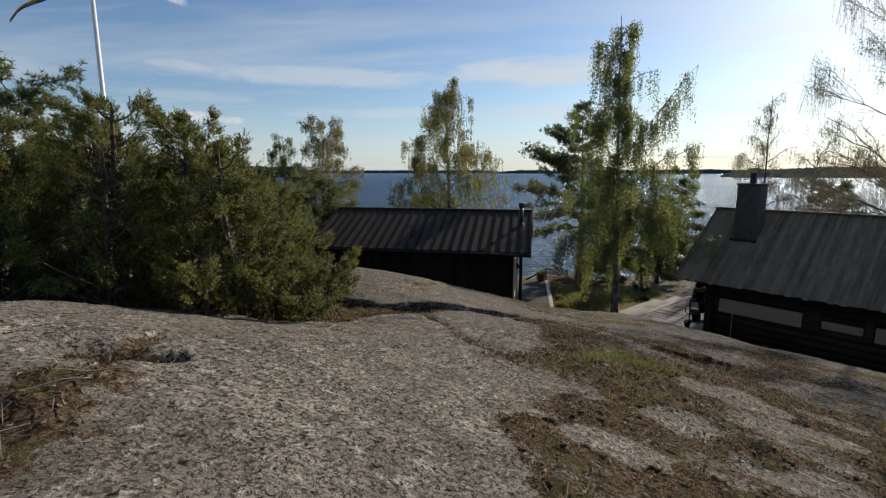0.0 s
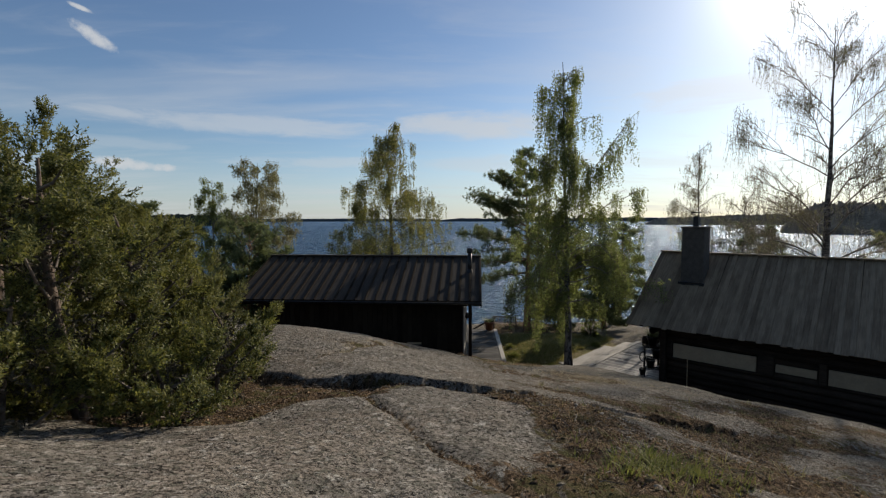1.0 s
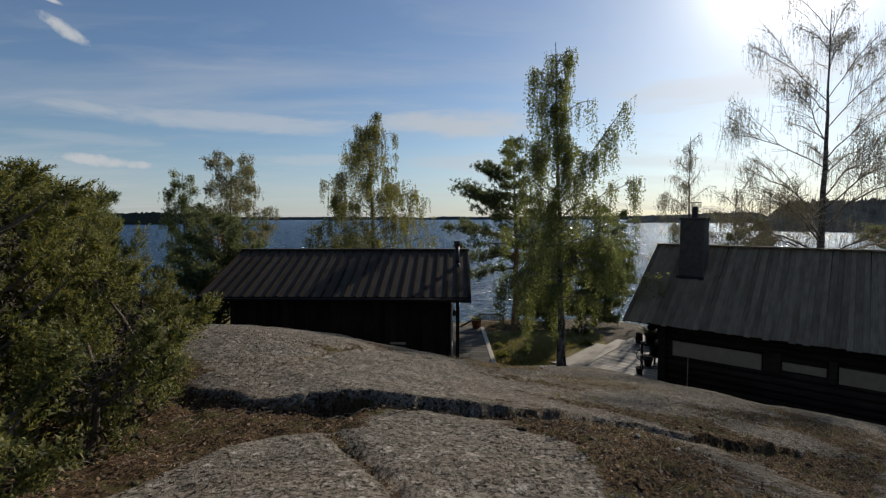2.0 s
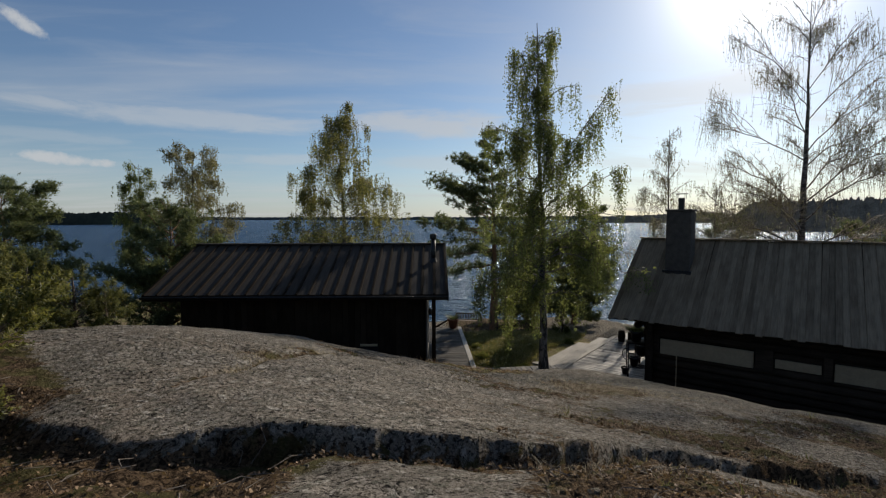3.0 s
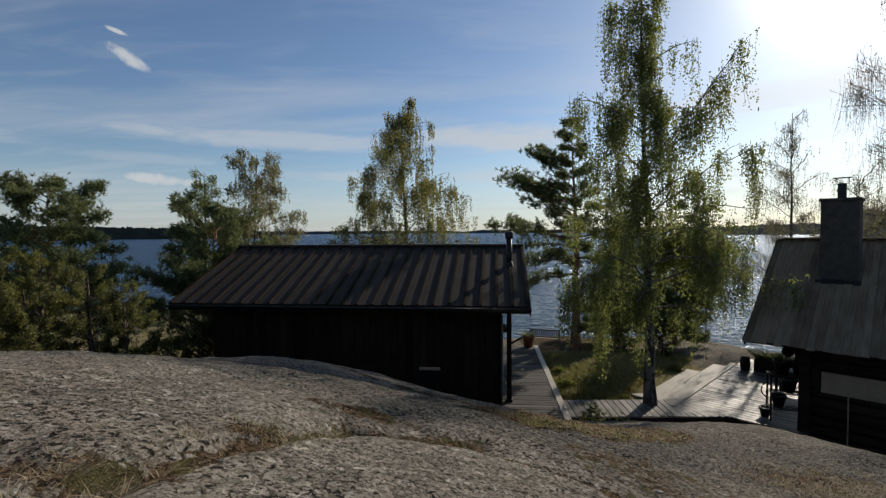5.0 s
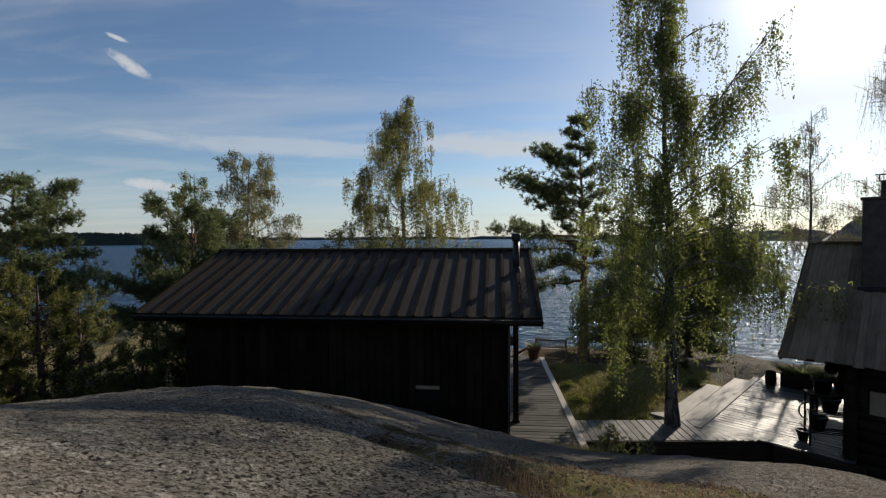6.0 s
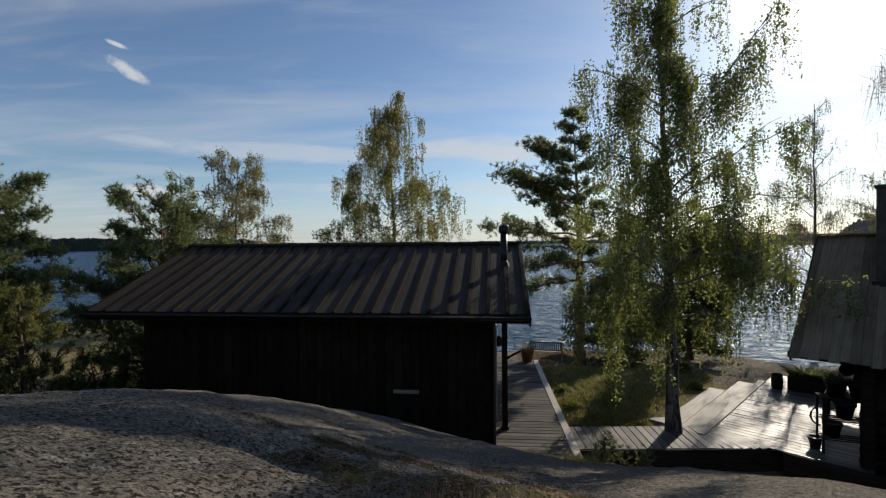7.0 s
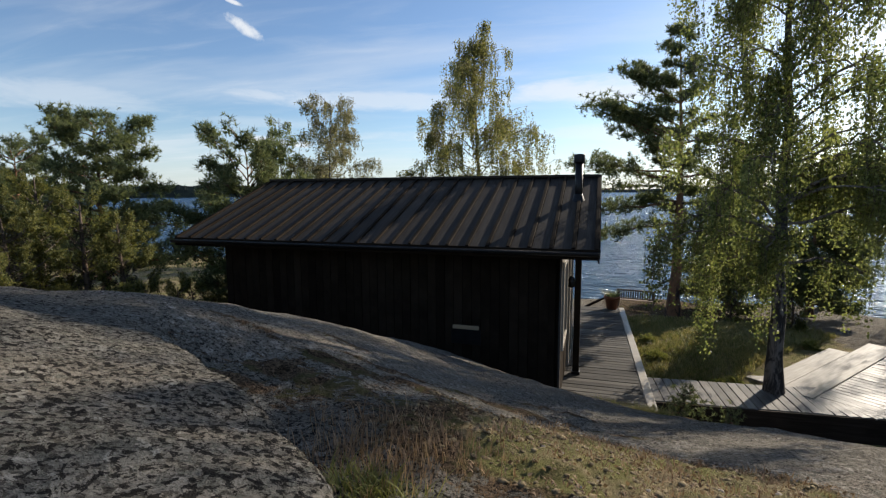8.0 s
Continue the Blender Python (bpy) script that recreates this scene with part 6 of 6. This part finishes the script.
def blades(places, per, spread, high, droop, wide, seed):
    """Tufts of blades at the given places."""
    out = []
    for k in range(6):
        v, f = tuft(per, spread, high, droop, wide)
        mine = places[k::6]
        if not len(mine):
            continue
        g = np.random.default_rng(seed + k)
        a = g.uniform(0, 6.28, len(mine))
        s = g.uniform(0.6, 1.3, len(mine))
        c, d = np.cos(a) * s, np.sin(a) * s
        x = v[None, :, 0] * c[:, None] - v[None, :, 1] * d[:, None]
        y = v[None, :, 0] * d[:, None] + v[None, :, 1] * c[:, None]
        vv = np.stack([x, y, v[None, :, 2] * s[:, None]], -1) + mine[:, None]
        ff = f[None] + (np.arange(len(mine)) * len(v))[:, None, None]
        out.append((vv.reshape(-1, 3), ff.reshape(-1, 3)))
    return joined(out)


# grass on the green between walkway and deck, and thin grass on the slope
p = scattered(5200, 3.15, 8.2, 16.1, 21.6, lambda so, la, z: la * 0.95, 101)
p = p[(p[:, 0] - 6.46) * C45 - (p[:, 1] - 14.72) * C45 < -2.6]
stuff("grass", *blades(p, 14, 0.10, 0.11, 0.7, 0.006, 102), M_GRASS, "long dry and green grass on the low green", "grass")
p = scattered(1500, 1.1, 5.0, 1.8, 7.5, lambda so, la, z: 0.20 * (so > 0.62), 103)
stuff("grass", *blades(p, 7, 0.03, 0.05, 1.2, 0.002, 104), M_GRASS, "sparse short grass among the moss", "grass")
g7 = np.random.default_rng(105)
q = np.stack([g7.normal(1.45, 0.16, 110), g7.normal(2.68, 0.10, 110)], -1)
q = np.concatenate([q, np.stack([g7.normal(0.71, 0.07, 50), g7.normal(8.38, 0.04, 50)], -1)])
q = np.column_stack([q, heights(q[:, 0], q[:, 1])[0]])
stuff("grass_tuft", *blades(q, 10, 0.045, 0.055, 1.0, 0.0022, 106), M_GREEN, "fresh green grass tufts on the rock", "grass")
# heather and dry stalks in the hollow
q = np.stack([g7.normal(0.66, 0.17, 210), g7.normal(8.58, 0.14, 210)], -1)
q = q[(q[:, 1] > 8.45 - 0.55 * (q[:, 0] - 0.4))]
q = np.column_stack([q, heights(q[:, 0], q[:, 1])[0]])
stuff("heather", *blades(q, 6, 0.05, 0.075, 0.4, 0.0013, 108), M_HEATH, "rusty dry heather in the hollow of the rock", "heather")
p = scattered(1500, 1.0, 3.6, 8.5, 9.8, lambda so, la, z: 0.8 * (so > 0.6), 109)
stuff("heather", *blades(p, 6, 0.03, 0.022, 0.9, 0.002, 110), M_HEATH, "low rusty heather and dry grass", "heather")


# bleached straw in the cracks of the middle slab
q = np.concatenate([np.stack([g7.normal(cx, sx, n), g7.normal(cy, sy, n)], -1) for cx, cy, sx, sy, n in ((-0.19, 6.50, 0.06, 0.04, 34), (-0.30, 6.20, 0.05, 0.07, 20), (-0.40, 5.98, 0.07, 0.05, 34), (-0.42, 5.72, 0.05, 0.07, 26), (-0.44, 5.45, 0.05, 0.08, 20), (-0.05, 6.7, 0.05, 0.08, 8), (1.05, 4.32, 0.10, 0.05, 30), (2.8, 7.6, 0.42, 0.26, 420))])
q = np.column_stack([q, heights(q[:, 0], q[:, 1])[0]])
stuff("straw", *blades(q, 9, 0.025, 0.024, 2.6, 0.0011, 140), M_STRAW, "bleached dry straw in the cracks of the rock", "grass")


def cushion(seed):
    bm = bmesh.new()
    bmesh.ops.create_icosphere(bm, subdivisions=1, radius=1.0)
    g = np.random.default_rng(seed)
    v = np.array([w.co[:] for w in bm.verts])
    f = np.array([[w.index for w in fc.verts] for fc in bm.faces])
    bm.free()
    v *= (1 + g.normal(0, 0.24, (len(v), 1)))
    v[:, 2] = v[:, 2] * 0.45
    return v, f


def lumps(places, lo, hi, seed):
    out = []
    for k in range(4):
        v, f = cushion(seed + k)
        mine = places[k::4]
        g = np.random.default_rng(seed + 20 + k)
        vv, ff = stamped(v, f, mine, np.tile(np.array([[0.0, 0.0, 1.0]]), (len(mine), 1)) + g.normal(0, 0.15, mine.shape), lo + (hi - lo) * g.beta(1.2, 4, len(mine)))
        out.append((vv, ff))
    return joined(out)


p = scattered(6000, 0.5, 5.5, 0.5, 8.0, lambda so, la, z: 0.8 * (so > 0.55), 130)
stuff("crowberry", *blades(p, 7, 0.03, 0.016, 1.6, 0.0025, 131), M_DARKHEATH, "dark brown moss and low heath over the slope", "heath")
p = scattered(5600, 0.5, 4.8, 0.5, 7.0, lambda so, la, z: 0.7 * (so > 0.55), 111)
stuff("moss", *lumps(p, 0.006, 0.034, 112), M_CLOD, "dark cushions of moss and reindeer lichen", "moss", True)
p = scattered(2000, -2.2, 0.2, 0.1, 4.6, lambda so, la, z: 0.45 * (so > 0.7) * (z > 4.2), 113)
stuff("moss", *lumps(p, 0.005, 0.022, 114), M_MOSS, "dark cushions of moss in the cracks", "moss", True)
p = scattered(3600, 0.6, 3.6, 8.2, 9.9, lambda so, la, z: 0.6 * (so > 0.6), 115)
stuff("moss", *lumps(p, 0.005, 0.026, 116), M_RUSTMOSS, "rusty brown moss cushions in the hollow", "moss", True)
# loose stones in the hollow and on the slope
p = np.concatenate([scattered(110, 1.2, 3.4, 8.5, 9.6, lambda so, la, z: 0.5 * (so > 0.5), 117), scattered(500, 1.0, 5.0, 1.0, 7.5, lambda so, la, z: 0.25 * (so > 0.5), 118)])
stuff("stones", *lumps(p, 0.006, 0.030, 119), M_STONE, "small loose grey stones", "stone")
# fallen leaves and twigs
p = np.concatenate([scattered(16000, -2.0, 1.6, 2.9, 5.0, lambda so, la, z: 0.6 * (so > 0.6), 120), scattered(26000, 0.4, 4.6, 0.4, 5.5, lambda so, la, z: 0.55 * (so > 0.5), 121),
                    scattered(1500, -1.3, -0.3, 0.1, 1.3, lambda so, la, z: 0.5 * (so > 0.6), 122), scattered(6000, 0.7, 3.4, 8.2, 9.8, lambda so, la, z: 0.5 * (so > 0.5), 123)])
p[:, 2] += rng.uniform(0.004, 0.016, len(p))
ax = rng.normal(0, 1, p.shape) * np.array([1, 1, 0.45])
stuff("leaf_litter", *stamped(LEAF, LEAF_F, p, ax, rng.uniform(0.006, 0.021, len(p))), M_DRYLEAF, "brown fallen leaves and litter in the cracks", "leaf litter")
p = np.concatenate([scattered(700, -2.4, 1.4, 3.0, 5.2, lambda so, la, z: 0.5 * (so > 0.6), 124), scattered(1500, 0.5, 4.0, 0.5, 4.5, lambda so, la, z: 0.35 * (so > 0.5), 125),
                    scattered(400, -1.3, -0.3, 0.1, 1.3, lambda so, la, z: 0.5 * (so > 0.6), 126)])
tw = []
for o in p:
    a, l = rng.uniform(0, 6.28), rng.uniform(0.04, 0.16)
    d = np.array([math.cos(a), math.sin(a), 0]) * l
    e = o + d
    e[2] = height(e[0], e[1]) + 0.012
    mid = (o + e) / 2 + np.array([rng.normal(0, 0.02), rng.normal(0, 0.02), 0.015])
    tw.append((np.stack([o + np.array([0, 0, 0.008]), mid, e]), (0.0020, 0.0017, 0.0009)))
stuff("fallen_twigs", *joined([tube(a, b, 4) for a, b in tw]), M_PALETWIG, "thin grey fallen twigs", "twigs")

# saplings and low shrubs by the boardwalk
pine((3.32, 14.72, height(3.32, 14.72) - 0.02), (3.36, 14.74, height(3.32, 14.72) + 0.52), 0.012, "knee-high pine sapling before the boardwalk", limbs=12, low=0.15, seed=71, tuft_size=0.07, per=1, reach=lambda f: 0.30 * max(0.3, 1.1 - f), subs=5)
pine((3.95, 14.66, height(3.95, 14.66) - 0.02), (3.97, 14.66, height(3.95, 14.66) + 0.30), 0.010, "tiny pine sapling before the boardwalk", limbs=8, low=0.15, seed=72, tuft_size=0.06, per=1, reach=lambda f: 0.18 * max(0.3, 1.1 - f), subs=6)
for x, y, r, sd in ((4.42, 16.42, 0.20, 73), (4.72, 16.55, 0.15, 74), (3.55, 17.6, 0.25, 75), (3.6, 18.6, 0.23, 76), (7.0, 18.75, 0.22, 77)):
    g = np.random.default_rng(sd)
    n = int(2600 * r / 0.2)
    d = g.normal(size=(n, 3))
    d /= np.linalg.norm(d, axis=1)[:, None]
    d[:, 2] = np.abs(d[:, 2])
    lump = 0.72 + 0.42 * layered(np.arctan2(d[:, 0], d[:, 1]) * 1.6 + 9, d[:, 2] * 3.0, 1.0, 2, sd)
    o = d * (r * lump * g.uniform(0.25, 1.15, n) ** 0.5)[:, None] * np.array([1.2, 1.1, 0.9])
    sh = thing("shrub", "small rounded green shrub on the low green", "shrub", pose(x, y, height(x, y)), "shrubs on the low green")
    v, f = stamped(LEAF, LEAF_F, o, d + g.normal(0, 0.5, d.shape), 0.032 * g.uniform(0.6, 1.2, n))
    tagged(part("foliage", mesh_of("foliage", v, f, M_GREEN), sh), kind="stuff")
    for k in range(5):
        q = d[k] * r * 0.8
        part("stem", tubes_mesh("stem", [(np.stack([np.zeros(3), q * 0.5 + np.array([0, 0, 0.04]), q]), (0.006, 0.005, 0.003))], M_TWIG, 5), sh)
q = scattered(420, 2.0, 3.1, 14.2, 14.9, lambda so, la, z: 0.8 + 0 * so, 132)
stuff("grass_tuft", *blades(q, 12, 0.05, 0.13, 0.8, 0.004, 133), M_GRASS, "dry grass at the foot of the walkway", "grass")

# ---- flagpole with a pennant, beyond the junipers ----
FP = (-6.79, 8.5)
fz = height(*FP)
fp = thing("flagpole", "white tapered flagpole with a narrow yellow-and-blue pennant", "flagpole", pose(FP[0], FP[1], fz))
part("pole", lathe("pole", ((0.0, 0.0), (0.050, 0.0), (0.047, 2.0), (0.034, 6.6), (0.0, 6.62)), M_WHITE), fp)
part("finial", lathe("finial", ((0.0, 6.6), (0.05, 6.63), (0.06, 6.68), (0.04, 6.73), (0.0, 6.75)), M_PALE), fp)
n = 26
t = np.linspace(0, 1, n)
px = -0.04 - 1.77 * t
pz = 6.35 - 1.2 * t + 0.26 * t * t + 0.03 * np.sin(t * 9)
py = 0.10 * np.sin(t * 7)
wd = 0.17 * (1 - 0.80 * t)
pv = np.concatenate([np.stack([px, py, pz + wd / 2], -1), np.stack([px, py + 0.03, pz], -1), np.stack([px, py, pz - wd / 2], -1)])
i4, j4 = np.meshgrid(np.arange(2), np.arange(n - 1), indexing="ij")
pf = np.stack([i4 * n + j4, i4 * n + j4 + 1, (i4 + 1) * n + j4 + 1, (i4 + 1) * n + j4], -1).reshape(-1, 4)
for half_i, (mt, lb) in enumerate(((M_CLOTH, "yellow half of the pennant"), (M_BLUECLOTH, "blue half of the pennant"))):
    sel = pf[half_i * (n - 1):(half_i + 1) * (n - 1)]
    c_ob = part("pennant", mesh_of("pennant", pv, sel, mt, True), fp, lb)
    md = c_ob.modifiers.new("thick", "SOLIDIFY")
    md.thickness = 0.004
